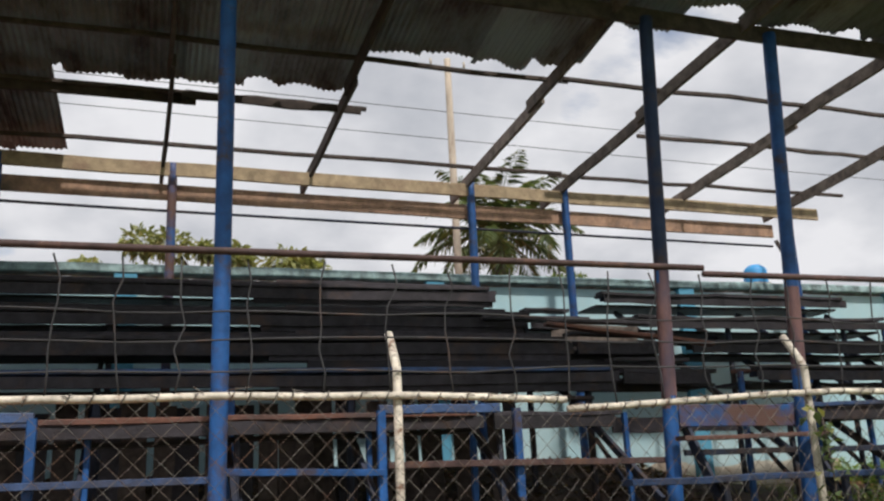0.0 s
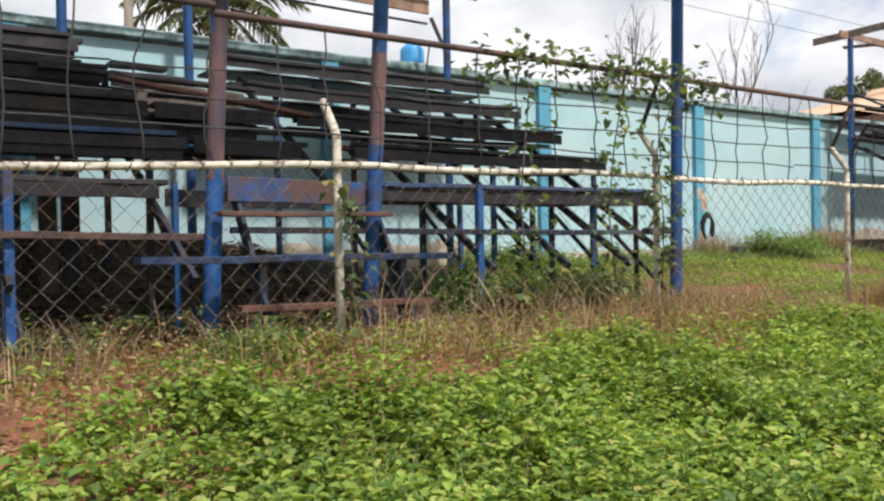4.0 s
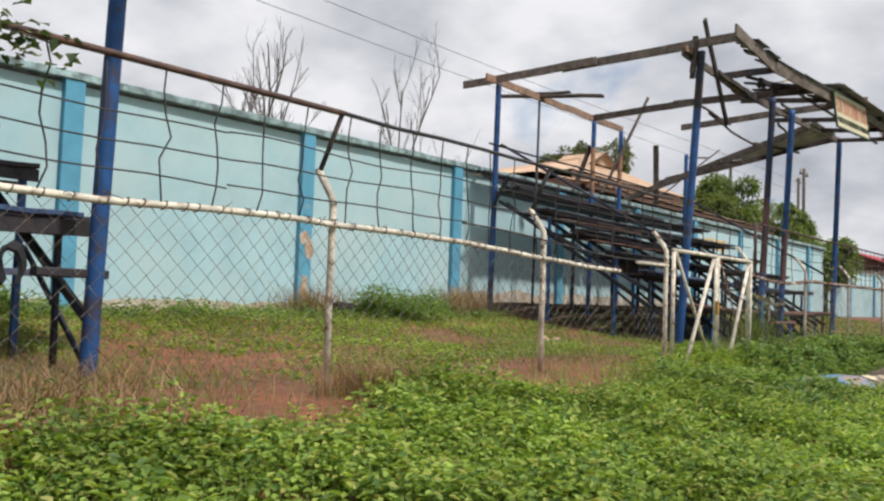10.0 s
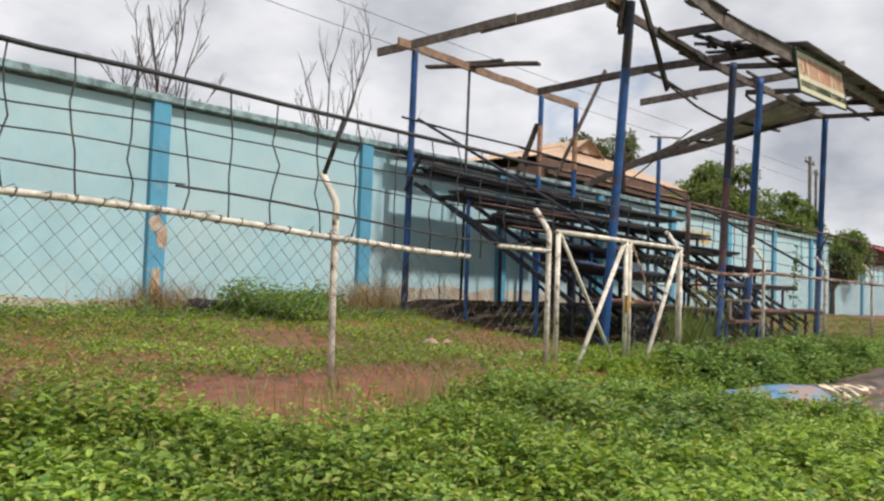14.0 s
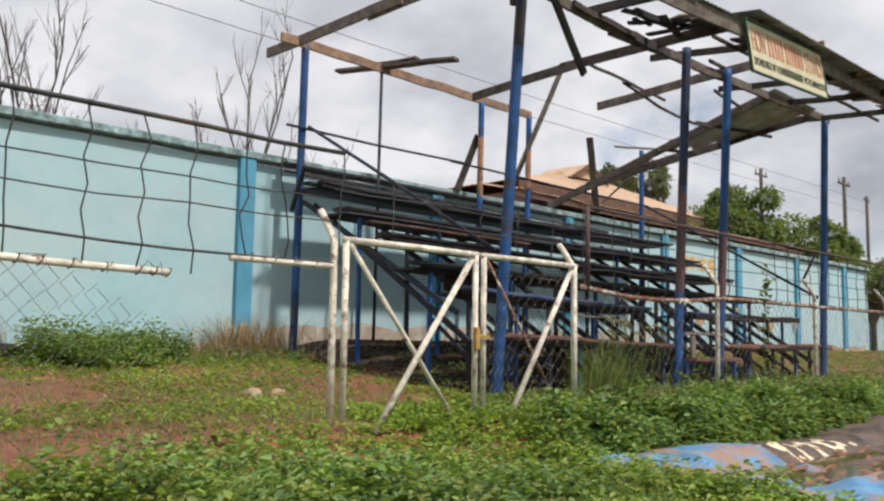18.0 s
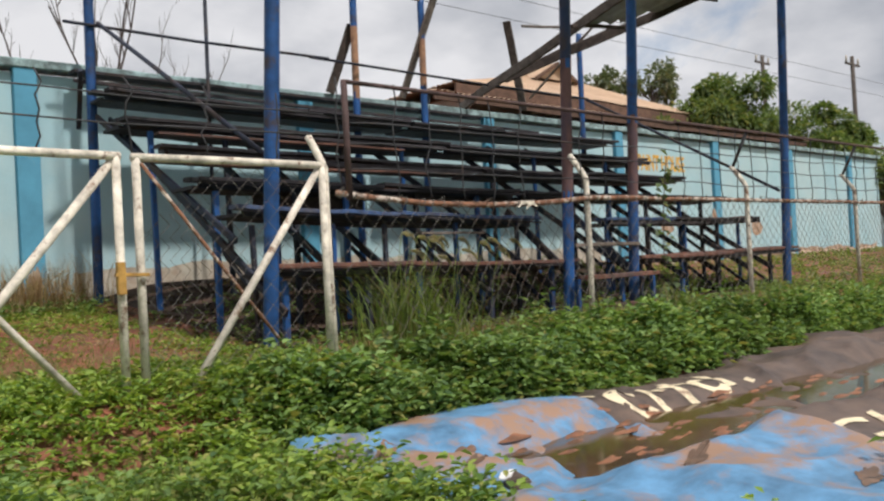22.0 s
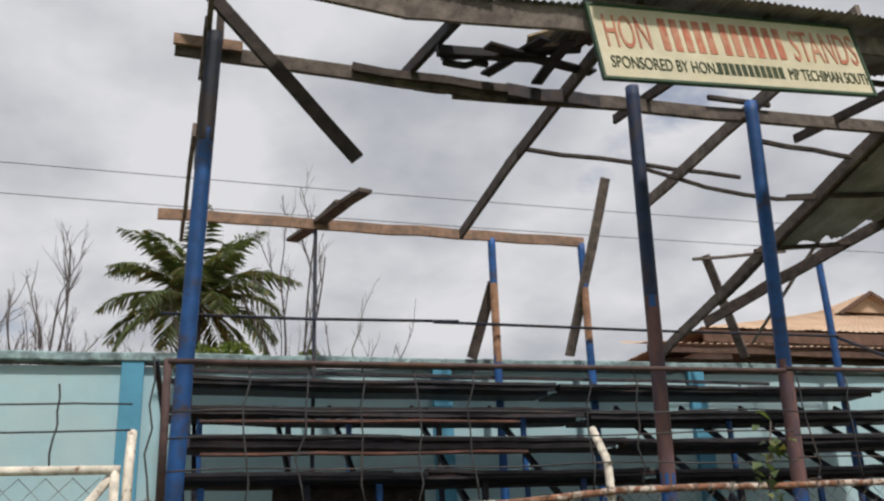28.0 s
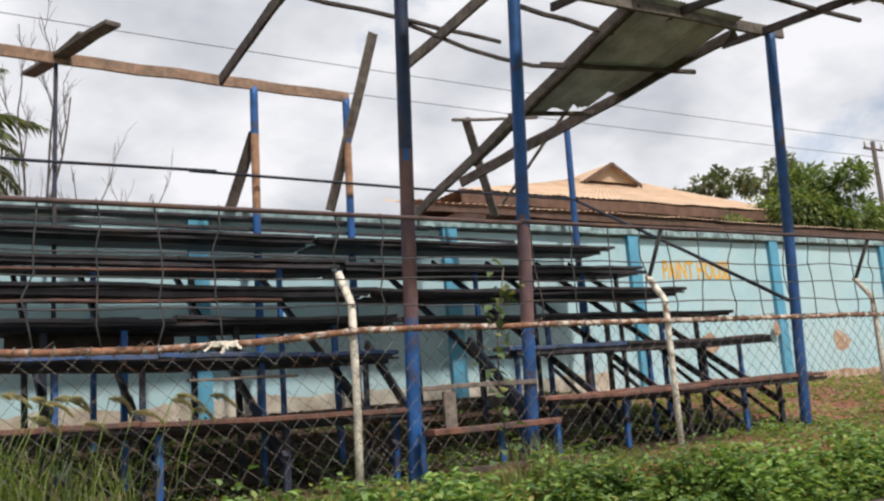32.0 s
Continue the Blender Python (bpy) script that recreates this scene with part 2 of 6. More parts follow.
def bar_geo(p0, p1, w, h, jitter=0.0, segs=1, sag=0.0, up=(0, 0, 1), bevel=0.12):
    """A beam of width w and height h between two points, with chamfered edges, a little warp and sag."""
    p0, p1 = Vector(p0), Vector(p1)
    d = (p1 - p0)
    n = d.normalized()
    upv = Vector(up)
    if abs(n.dot(upv)) > 0.98:
        upv = Vector((0, 1, 0))
    side = n.cross(upv).normalized()
    top = side.cross(n).normalized()
    c = bevel * min(w, h)
    a, b = w / 2, h / 2
    ring = [(-a + c, -b), (a - c, -b), (a, -b + c), (a, b - c), (a - c, b), (-a + c, b), (-a, b - c), (-a, -b + c)]
    vs, fs = [], []
    for i in range(segs + 1):
        f = i / segs
        o = p0 + d * f - Vector((0, 0, sag * 4 * f * (1 - f)))
        if jitter and 0 < i < segs:
            o = o + side * random.uniform(-jitter, jitter) + top * random.uniform(-jitter, jitter)
        for x, y in ring:
            vs.append(o + side * x + top * y)
    for i in range(segs):
        for k in range(8):
            fs.append((i * 8 + k, i * 8 + (k + 1) % 8, (i + 1) * 8 + (k + 1) % 8, (i + 1) * 8 + k))
    fs.append(tuple(range(7, -1, -1)))
    fs.append(tuple(segs * 8 + k for k in range(8)))
    return vs, fs


def bar(name, p0, p1, w, h, material, parent, label="", **kw):
    vs, fs = bar_geo(p0, p1, w, h, **kw)
    return mesh_ob(name, vs, fs, material, parent, label)


def tube_geo(pts, r, sides=8, taper=1.0, cap=True):
    pts = [Vector(p) for p in pts]
    vs, fs = [], []
    n = len(pts)
    prev = None
    for i, p in enumerate(pts):
        t = (pts[min(i + 1, n - 1)] - pts[max(i - 1, 0)]).normalized()
        if prev is None:
            a = Vector((0, 0, 1)) if abs(t.z) < 0.9 else Vector((1, 0, 0))
            u = t.cross(a).normalized()
        else:
            u = (prev - t * prev.dot(t)).normalized()
        prev = u
        v = t.cross(u)
        rr = r * (1 + (taper - 1) * i / max(1, n - 1))
        for k in range(sides):
            ang = 2 * math.pi * k / sides
            vs.append(p + u * (rr * math.cos(ang)) + v * (rr * math.sin(ang)))
    for i in range(n - 1):
        for k in range(sides):
            fs.append((i * sides + k, i * sides + (k + 1) % sides, (i + 1) * sides + (k + 1) % sides, (i + 1) * sides + k))
    if cap:
        fs.append(tuple(range(sides - 1, -1, -1)))
        fs.append(tuple((n - 1) * sides + k for k in range(sides)))
    return vs, fs


def tube(name, pts, r, material, parent, label="", sides=10, taper=1.0):
    vs, fs = tube_geo(pts, r, sides, taper)
    return mesh_ob(name, vs, fs, material, parent, label, smooth=True)


def joined(geos):
    vs, fs = [], []
    for v, f in geos:
        o = len(vs)
        vs += v
        fs += [tuple(i + o for i in q) for q in f]
    return vs, fs


def smooth01(a, b, x):
    t = min(1.0, max(0.0, (x - a) / (b - a)))
    return t * t * (3 - 2 * t)


# ---- ground ----


def ground_z(x, y):
    """Terrace behind the fence, rising to the wall; a bank down to the field in front of it."""
    back = 0.50 * smooth01(8.5, 15.5, y)
    steep = smooth01(18.0, 25.0, x)
    lowa = -0.50 * smooth01(7.2, 3.0, y)
    lowb = -0.66 * smooth01(7.5, 6.3, y)
    z = back + lowa * (1 - steep) + lowb * steep
    z += 0.66 * smooth01(11.2, 14.6, y) * smooth01(11.6, 6.4, x)   # earth banked up under the first stand
    z += 0.35 * smooth01(10.5, 14.6, y) * smooth01(26.6, 28.6, x) * smooth01(40.5, 38.0, x)
    return z + 0.05 * noise.noise(Vector((x * 0.6, y * 0.6, 0))) * (1 - 0.5 * steep)


def build_ground():
    xs = np.concatenate([[-400, -150, -60, -25], np.arange(-12, 62, 0.3), [70, 100, 180, 420]])
    ys = np.concatenate([[-400, -150, -60, -25], np.arange(-8, 18, 0.3), [25, 60, 150, 420]])
    vs = [(x, y, ground_z(x, y)) for x in xs for y in ys]
    m = len(ys)
    fs = [(i * m + j, (i + 1) * m + j, (i + 1) * m + j + 1, i * m + j + 1) for i in range(len(xs) - 1) for j in range(m - 1)]
    ob = mesh_ob("ground", vs, fs, M["soil"], smooth=True)
    ob.data.materials.append(M["shadedearth"])
    ob.data.materials.append(M["turf"])
    for f in ob.data.polygons:
        x, y = f.center.x, f.center.y
        if y < 2.3 + 0.4 * noise.noise(Vector((x * 0.5, 8, 0))):
            f.material_index = 2
        # shade below the two stands, painted as darker ground faces
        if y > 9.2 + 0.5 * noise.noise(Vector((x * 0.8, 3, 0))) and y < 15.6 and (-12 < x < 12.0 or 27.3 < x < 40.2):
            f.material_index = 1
    tagged(ob, "red laterite soil ground with patchy grass", "ground", kind="structure")


build_ground()

# ---- perimeter wall ----
WALL_Y, WALL_TOP = 15.35, 4.5


def build_wall():
    w = thing("wall_north", "pale blue painted block perimeter wall with darker pilasters", "wall", kind="structure")
    bar("wall_panel", (-60, WALL_Y + 0.1, WALL_TOP / 2 - 0.3), (62, WALL_Y + 0.1, WALL_TOP / 2 - 0.3), 0.2, WALL_TOP + 0.4, M["wall"], w, bevel=0.01)
    xs = [26.35 + 5.4 * k for k in range(-9, 7)]
    for x in xs:
        bar("pilaster", (x, WALL_Y - 0.02, -0.2), (x, WALL_Y - 0.02, WALL_TOP - 0.04), 0.36, 0.2, M["pilaster"], w, up=(0, 1, 0), bevel=0.04)
    bar("coping", (-60, WALL_Y + 0.06, WALL_TOP + 0.03), (62, WALL_Y + 0.06, WALL_TOP + 0.03), 0.42, 0.15, M["coping"], w, segs=150, jitter=0.012)


build_wall()

# ---- grandstands ----
ROWS_A = [(9.45, 1.08), (10.15, 1.74), (11.05, 2.34), (12.05, 2.88), (13.0, 3.42), (14.05, 4.04)]
ROWS_B = [(9.45, 0.88), (10.15, 1.60), (11.05, 2.12), (12.05, 2.66), (13.0, 3.22), (14.05, 3.84)]


def bench(s, x0, x1, y, z, k, material=None, riser=0.10, deep=0.26, foot=0.21, lift=0.0):
    """A bench row: two or three long warped planks, end to end where they are long, and a cross bearer."""
    zl = lambda x: z + lift * (1 - (x - x0) / (x1 - x0))
    for j in range(2):
        a = x0 + random.uniform(-0.12, 0.1)
        e = x1 + random.uniform(-0.2, 0.12)
        cuts = [a] + ([a + (e - a) * random.uniform(0.35, 0.6)] if e - a > 4.5 else []) + [e]
        for u, v in zip(cuts[:-1], cuts[1:]):
            dz = -0.028 + random.uniform(-0.015, 0.012)
            m = material or random.choice([M["plank"]] * 6 + [M["plankred"]] if k > 1 else [M["plankblue"], M["plankblue"], M["plank"], M["plankred"]])
            bar("bench_plank", (u, y - 0.14 + 0.25 * j, zl(u) + dz), (v - 0.01, y - 0.14 + 0.25 * j, zl(v) + dz + random.uniform(-0.02, 0.02)), random.uniform(0.2, 0.235), 0.055, m, s, segs=9, jitter=0.010, sag=random.uniform(-0.005, 0.03))
    # the foot board below the row, and its front edge
    bar("foot_board", (x0 + 0.05, y + 0.1 + deep / 2, zl(x0) - foot), (x1 - 0.05, y + 0.1 + deep / 2, zl(x1) - foot + random.uniform(-0.03, 0.02)), deep, 0.045, M["plank"], s, segs=8, jitter=0.012, sag=random.uniform(0, 0.05))
    rh = riser + random.uniform(-0.02, 0.03)
    bar("riser", (x0 + 0.06, y - 0.2, zl(x0) - 0.06 - rh / 2), (x1 - 0.06, y - 0.2, zl(x1) - 0.07 - rh / 2), 0.035, rh, M["plank"], s, segs=10, jitter=0.012, sag=random.uniform(0, 0.03))
    bar("seat_rail", (x0 + 0.1, y + 0.02, zl(x0) - 0.1), (x1 - 0.1, y + 0.02, zl(x1) - 0.1), 0.05, 0.09, M["steel"], s)


def bench_frame(s, x, rows, blue):
    """A sloped bearer with uprights to the ground and a short prop to each row."""
    (y0, z0), (y1, z1) = rows[0], rows[-1]
    bar("stringer", (x, y0 - 0.1, z0 - 0.45), (x, y1 + 0.3, z1 - 0.30), 0.06, 0.1, M["steel"], s)
    for k, (y, z) in enumerate(rows):
        if k in (3, 5) or (rows is ROWS_A and k == 0):
            continue
        lean = random.uniform(-0.03, 0.03)
        bar("leg", (x + 0.06 + lean, y, ground_z(x, y) - 0.12), (x + 0.06, y, z - 0.06), 0.08 if k % 2 == 0 else 0.06, 0.07, M["blue"] if (k + blue) % 2 == 0 else M["steel"], s)
    bar("brace", (x + 0.12, y0 + 0.1, ground_z(x, y0) + 0.12), (x + 0.12, rows[2][0], rows[1][1] - 0.35), 0.04, 0.06, M["steel"], s)


def poles(s, xs, y, z0, z1, r, mats, tilts=((0.0, 0.0),) * 4, bands=((), (), (), ())):
    """Round steel poles; a band is a stretch of height where the paint has gone or is another colour."""
    for x, m, tilt, own in zip(xs, mats, tilts, bands):
        n = int((z1 - z0) / 0.15)
        pts = [(x + tilt[0] * i / n, y + tilt[1] * i / n, z0 + (z1 - z0) * i / n) for i in range(n + 1)]
        ob = tube("pole", pts, r, m, s, sides=14)
        for k, (za, zb, bm_) in enumerate(own):
            ob.data.materials.append(bm_)
            for f in ob.data.polygons:
                h = f.center.z + 0.12 * noise.noise(Vector((f.center.x * 40, f.center.y * 40, k)))
                if za < h < zb:
                    f.material_index = k + 1


def corrugated(name, origin, along, down, width, length, material, parent, label="", ragged=0.0, amp=0.018, pitch=0.085, bend=0.0):
    """A corrugated sheet: width along one direction, length down the other, ragged at the lower edge."""
    o, u, v = Vector(origin), Vector(along).normalized(), Vector(down).normalized()
    n = u.cross(v).normalized()
    nx = max(4, int(width / pitch * 4))
    ny = max(3, int(length / 0.4))
    vs, fs = [], []
    for i in range(nx + 1):
        x = width * i / nx
        cut = length - ragged * abs(noise.noise(Vector((x * 1.7, length, o.x)))) * 1.6
        for j in range(ny + 1):
            f = j / ny
            p = o + u * x + v * (cut * f) + n * (amp * math.sin(2 * math.pi * x / pitch) + bend * f * f + 0.012 * noise.noise(Vector((x, f * 3, o.y))))
            vs.append(p)
    for i in range(nx):
        for j in range(ny):
            fs.append((i * (ny + 1) + j, (i + 1) * (ny + 1) + j, (i + 1) * (ny + 1) + j + 1, i * (ny + 1) + j + 1))
    return mesh_ob(name, vs, fs, material, parent, label, smooth=True)


def grandstand_a():
    s = thing("grandstand", "derelict blue steel and timber grandstand with roof half stripped", "grandstand", "grandstands")
    fx, bx = (0.5, 5.58, 7.45, 12.78), (0.03, 5.3, 7.22, 12.4)
    poles(s, fx, 9.35, -0.15, 6.78, 0.09, (M["blue"], M["blue"], M["blue"], M["blue"]), ((0.02, 0.0), (0.32, -0.03), (0.41, -0.05), (0.15, -0.05)),
          ((), ((1.72, 3.3, M["mauve"]), (3.3, 7, M["navy"])), ((2.08, 3.2, M["mauve"]),), ()))
    poles(s, bx, 14.6, 0.2, 6.2, 0.075, (M["bluerust"], M["blue"], M["blue"], M["blue"]))
    for x in (-2.6, -5.2):
        poles(s, (x,), 14.6, 0.2, 6.2, 0.075, (M["blue"],))
    for k, (y, z) in enumerate(ROWS_A):
        if k == 0:
            bar("low_rail", (8.3, y + 0.3, z + 0.04), (12.75, y + 0.3, z), 0.05, 0.07, M["plankblue"], s, segs=5, jitter=0.006)
            bar("low_rail", (12.2, y - 0.05, z + 0.02), (12.95, y - 0.05, z + 0.01), 0.14, 0.09, M["plank"], s)
            continue
        left_end = (0, 3.6, 5.95, 5.8, 5.5, 5.42)[k]
        right_start = (0, 7.9, 8.1, 7.75, 7.4, 7.4)[k]
        bench(s, -6.5, left_end, y, z, k, M["plankblue"] if k == 2 else None, riser=0.15 if k > 1 else 0.12, deep=0.72 if k > 1 else 0.5)
        bench(s, right_start, (0, 13.15, 12.95, 12.9, 12.8, 12.9)[k], y, z, k, riser=0.15, deep=0.72 if k > 1 else 0.5)
        if k >= 3:
            # a second board pile behind each seat thickens the dark rows
            bar("back_board", (-6.3, y + 0.16, z + 0.07), (left_end - 0.3, y + 0.16, z + 0.06), 0.04, 0.08, M["plank"], s, segs=8, jitter=0.01)
        if k >= 2:
            # loose boards close the rows towards the aisle
            bar("loose_riser", (1.3, y - 0.16, z - 0.22), (left_end - 0.1, y - 0.16, z - 0.23), 0.03, 0.2, M["plank"], s, segs=6, jitter=0.014)
            bar("loose_back", (1.7, y + 0.19, z + 0.07), (left_end - 0.25, y + 0.19, z + 0.06), 0.04, 0.15, M["plank"], s, segs=6, jitter=0.012)
    for k in (2, 3, 4):
        y, z = ROWS_A[k]
        bar("aisle_step", ((0, 0, 5.9, 5.75, 5.45)[k], y + 0.5, z - 0.2), (8.0 - 0.15 * k, y + 0.5, z - 0.23), 0.62, 0.045, M["plank"], s, segs=4, jitter=0.014)
    for k, e in ((1, 5.4), (2, 7.5), (3, 7.6), (4, 6.6)):
        y, z = ROWS_A[k]
        b0 = (3.7, 3.7, 6.0, 5.85, 5.55)[k]
        bar("aisle_board", (b0, y, z - 0.05), (e, y, z - 0.06), 0.3, 0.055, M["plank"], s, segs=4, jitter=0.012)
        bar("aisle_riser", (b0, y - 0.13, z - 0.15), (e - 0.1, y - 0.13, z - 0.16), 0.035, 0.16, M["plank"], s, segs=4, jitter=0.012)
        bar("aisle_board", (b0 + 0.1, y + 0.4, z + 0.16), (e - 0.15, y + 0.4, z + 0.15), 0.28, 0.05, M["plank"], s, segs=4, jitter=0.012)
    for k in (1, 2, 3):
        y, z = ROWS_A[k]
        bar("aisle_riser", (5.5, y + 0.3, z - 0.20), (7.5 - 0.1 * k, y + 0.3, z - 0.22), 0.035, 0.2, M["plank"], s, segs=4, jitter=0.014)
    bar("loose_board", (5.2, 11.6, 3.05), (7.7, 11.2, 2.7), 0.2, 0.05, M["plankred"], s, segs=4, jitter=0.01)
    bar("loose_board", (4.6, 12.6, 3.3), (7.4, 12.4, 3.2), 0.22, 0.05, M["plank"], s, segs=4, jitter=0.01)
    bar("aisle_panel", (5.75, 12.2, 2.55), (7.3, 12.1, 2.5), 0.05, 0.34, M["plank"], s, segs=3, jitter=0.012)
    bar("panel", (5.9, 12.9, 3.05), (7.35, 12.7, 2.95), 0.05, 0.5, M["wood"], s, segs=3, jitter=0.01)
    for i, x in enumerate((-5.6, -4.0, -2.4, -0.8, 0.7, 2.15, 3.75, 5.45, 7.95, 9.3, 10.6, 11.8, 12.75)):
        bench_frame(s, x, ROWS_A, i)
    # old boards standing side by side under the seats
    x = -6.4
    while x < 5.2:
        w = random.uniform(0.2, 0.34)
        y = (11.5 if x < 1.9 else 12.3) + random.uniform(-0.06, 0.06)
        z = ground_z(x, y)
        # past x 1.6 the boards are added filler, standing in for shade
        if x < 1.6 or random.random() < 0.85:
            bar("stacked_board", (x, y, z - 0.03), (x + random.uniform(-0.04, 0.04), y + 0.2, z + random.uniform(1.55, 2.0)), w, 0.03, random.choice([M["wooddark"], M["plank"], M["wooddark"]]), s, up=(0, 1, 0))
        x += w + (0.02 if x < 1.6 else random.uniform(0.03, 0.2))
    # lower front rail and its posts
    for x0, x1, m in ((-6.0, 0.45, M["plankblue"]), (0.55, 2.2, M["blue"]), (2.25, 5.7, M["brownpipe"]), (5.85, 11.3, M["steel"])):
        bar("front_rail", (x0, 9.42, 1.15), (x1, 9.42, 1.08), 0.05, 0.07, m, s, segs=4, jitter=0.006)
    for x in (-4.2, -1.2, 2.2, 3.77, 9.2):
        bar("front_post", (x, 9.5, ground_z(x, 9.5) - 0.15), (x, 9.5, 1.72), 0.09, 0.08, M["blue"], s)
    for x0, x1 in ((-6.0, -1.2), (2.2, 3.6)):
        bar("front_edge", (x0, 9.6, 1.74), (x1, 9.6, 1.73), 0.09, 0.1, M["plankblue"], s, segs=4, jitter=0.006)
    bar("step_panel", (5.82, 9.42, 1.58), (7.62, 9.42, 1.55), 0.05, 0.26, M["bluerust"], s, segs=3, jitter=0.005)
    bar("step", (5.6, 9.1, 1.31), (7.6, 9.1, 1.31), 0.2, 0.05, M["plankred"], s, segs=3, jitter=0.008)
    bar("step", (4.75, 8.9, 0.86), (8.25, 8.9, 0.83), 0.24, 0.07, M["plankblue"], s, segs=4, jitter=0.01)
    bar("step", (5.65, 8.75, 0.37), (7.95, 8.75, 0.33), 0.22, 0.06, M["plankred"], s, segs=4, jitter=0.01)
    for x in (5.95, 7.6):
        bar("step_string", (x, 8.6, 0.05), (x, 9.6, 1.6), 0.05, 0.14, M["steel"], s)
        bar("step_post", (x, 8.85, -0.1), (x, 8.85, 0.85), 0.08, 0.08, M["steel"], s)
    # roof frame
    bar("wall_plate", (-6.5, 14.58, 6.14), (13.15, 14.58, 5.98), 0.06, 0.24, M["woodpale"], s, segs=14, jitter=0.012)
    bar("wall_plate", (-6.5, 14.72, 5.80), (12.05, 14.72, 5.60), 0.06, 0.27, M["woodred"], s, segs=14, jitter=0.012)
    tube("cable", [(-6.5, 14.7, 5.5), (0, 14.7, 5.40), (12.0, 14.7, 5.27)], 0.025, M["steel"], s, sides=6)
    bar("strut", (12.4, 14.55, 4.6), (12.1, 14.7, 5.4), 0.07, 0.07, M["steel"], s)
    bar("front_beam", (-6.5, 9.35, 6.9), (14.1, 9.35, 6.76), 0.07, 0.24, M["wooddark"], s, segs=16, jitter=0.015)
    for x0, x1 in ((-2.9, -3.0), (0.05, -0.2), (2.6, 2.25), (5.55, 5.15), (7.6, 7.05), (10.45, 9.75), (13.05, 12.4)):
        for ya, yb in ((7.0, 11.9), (11.5, 15.4)):
            za, zb = 6.90 - 0.115 * (ya - 9.35), 6.90 - 0.115 * (yb - 9.35)
            fa, fb = (ya - 7) / 8.4, (yb - 7) / 8.4
            off = 0.045 if ya > 10 else 0
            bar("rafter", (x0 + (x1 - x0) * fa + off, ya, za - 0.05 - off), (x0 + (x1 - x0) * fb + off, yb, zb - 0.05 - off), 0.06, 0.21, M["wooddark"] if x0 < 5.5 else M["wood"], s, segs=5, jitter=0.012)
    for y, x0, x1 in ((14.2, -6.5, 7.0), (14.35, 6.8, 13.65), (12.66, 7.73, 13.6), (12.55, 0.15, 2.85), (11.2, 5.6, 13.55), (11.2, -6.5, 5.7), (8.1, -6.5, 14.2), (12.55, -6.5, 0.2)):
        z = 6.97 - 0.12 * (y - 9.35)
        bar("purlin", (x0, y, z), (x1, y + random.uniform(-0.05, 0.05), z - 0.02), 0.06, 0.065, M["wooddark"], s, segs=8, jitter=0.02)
    x = -6.5
    down = Vector((0, 1, -0.115))
    while x < 14.0:
        wdt = random.uniform(0.75, 0.9)
        yb = 14.9 if x < -2.6 else 12.45 if x < 2.2 else 11.2 if x < 5.2 else 10.0 if x < 6.2 else 9.5
        corrugated("roof_sheet", (x, 6.6, 7.06 + 0.115 * 2.75 + random.uniform(0, 0.02)), (1, 0, 0), down, wdt + 0.06, yb - 6.6 + random.uniform(-0.12, 0.2), M["sheet"], s, ragged=0.22)
        x += wdt
    for i in range(2):
        corrugated("roof_sheet", (-3.25 + 0.78 * i, 12.2, 6.75), (1, 0, 0), down, 0.84, 2.9 - 0.15 * i, M["sheet"], s, ragged=0.15)
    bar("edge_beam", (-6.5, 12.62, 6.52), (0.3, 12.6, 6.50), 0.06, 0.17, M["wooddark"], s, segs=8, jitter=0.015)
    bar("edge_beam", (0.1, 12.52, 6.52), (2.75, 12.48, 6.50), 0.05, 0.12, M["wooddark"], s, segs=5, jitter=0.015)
    return s


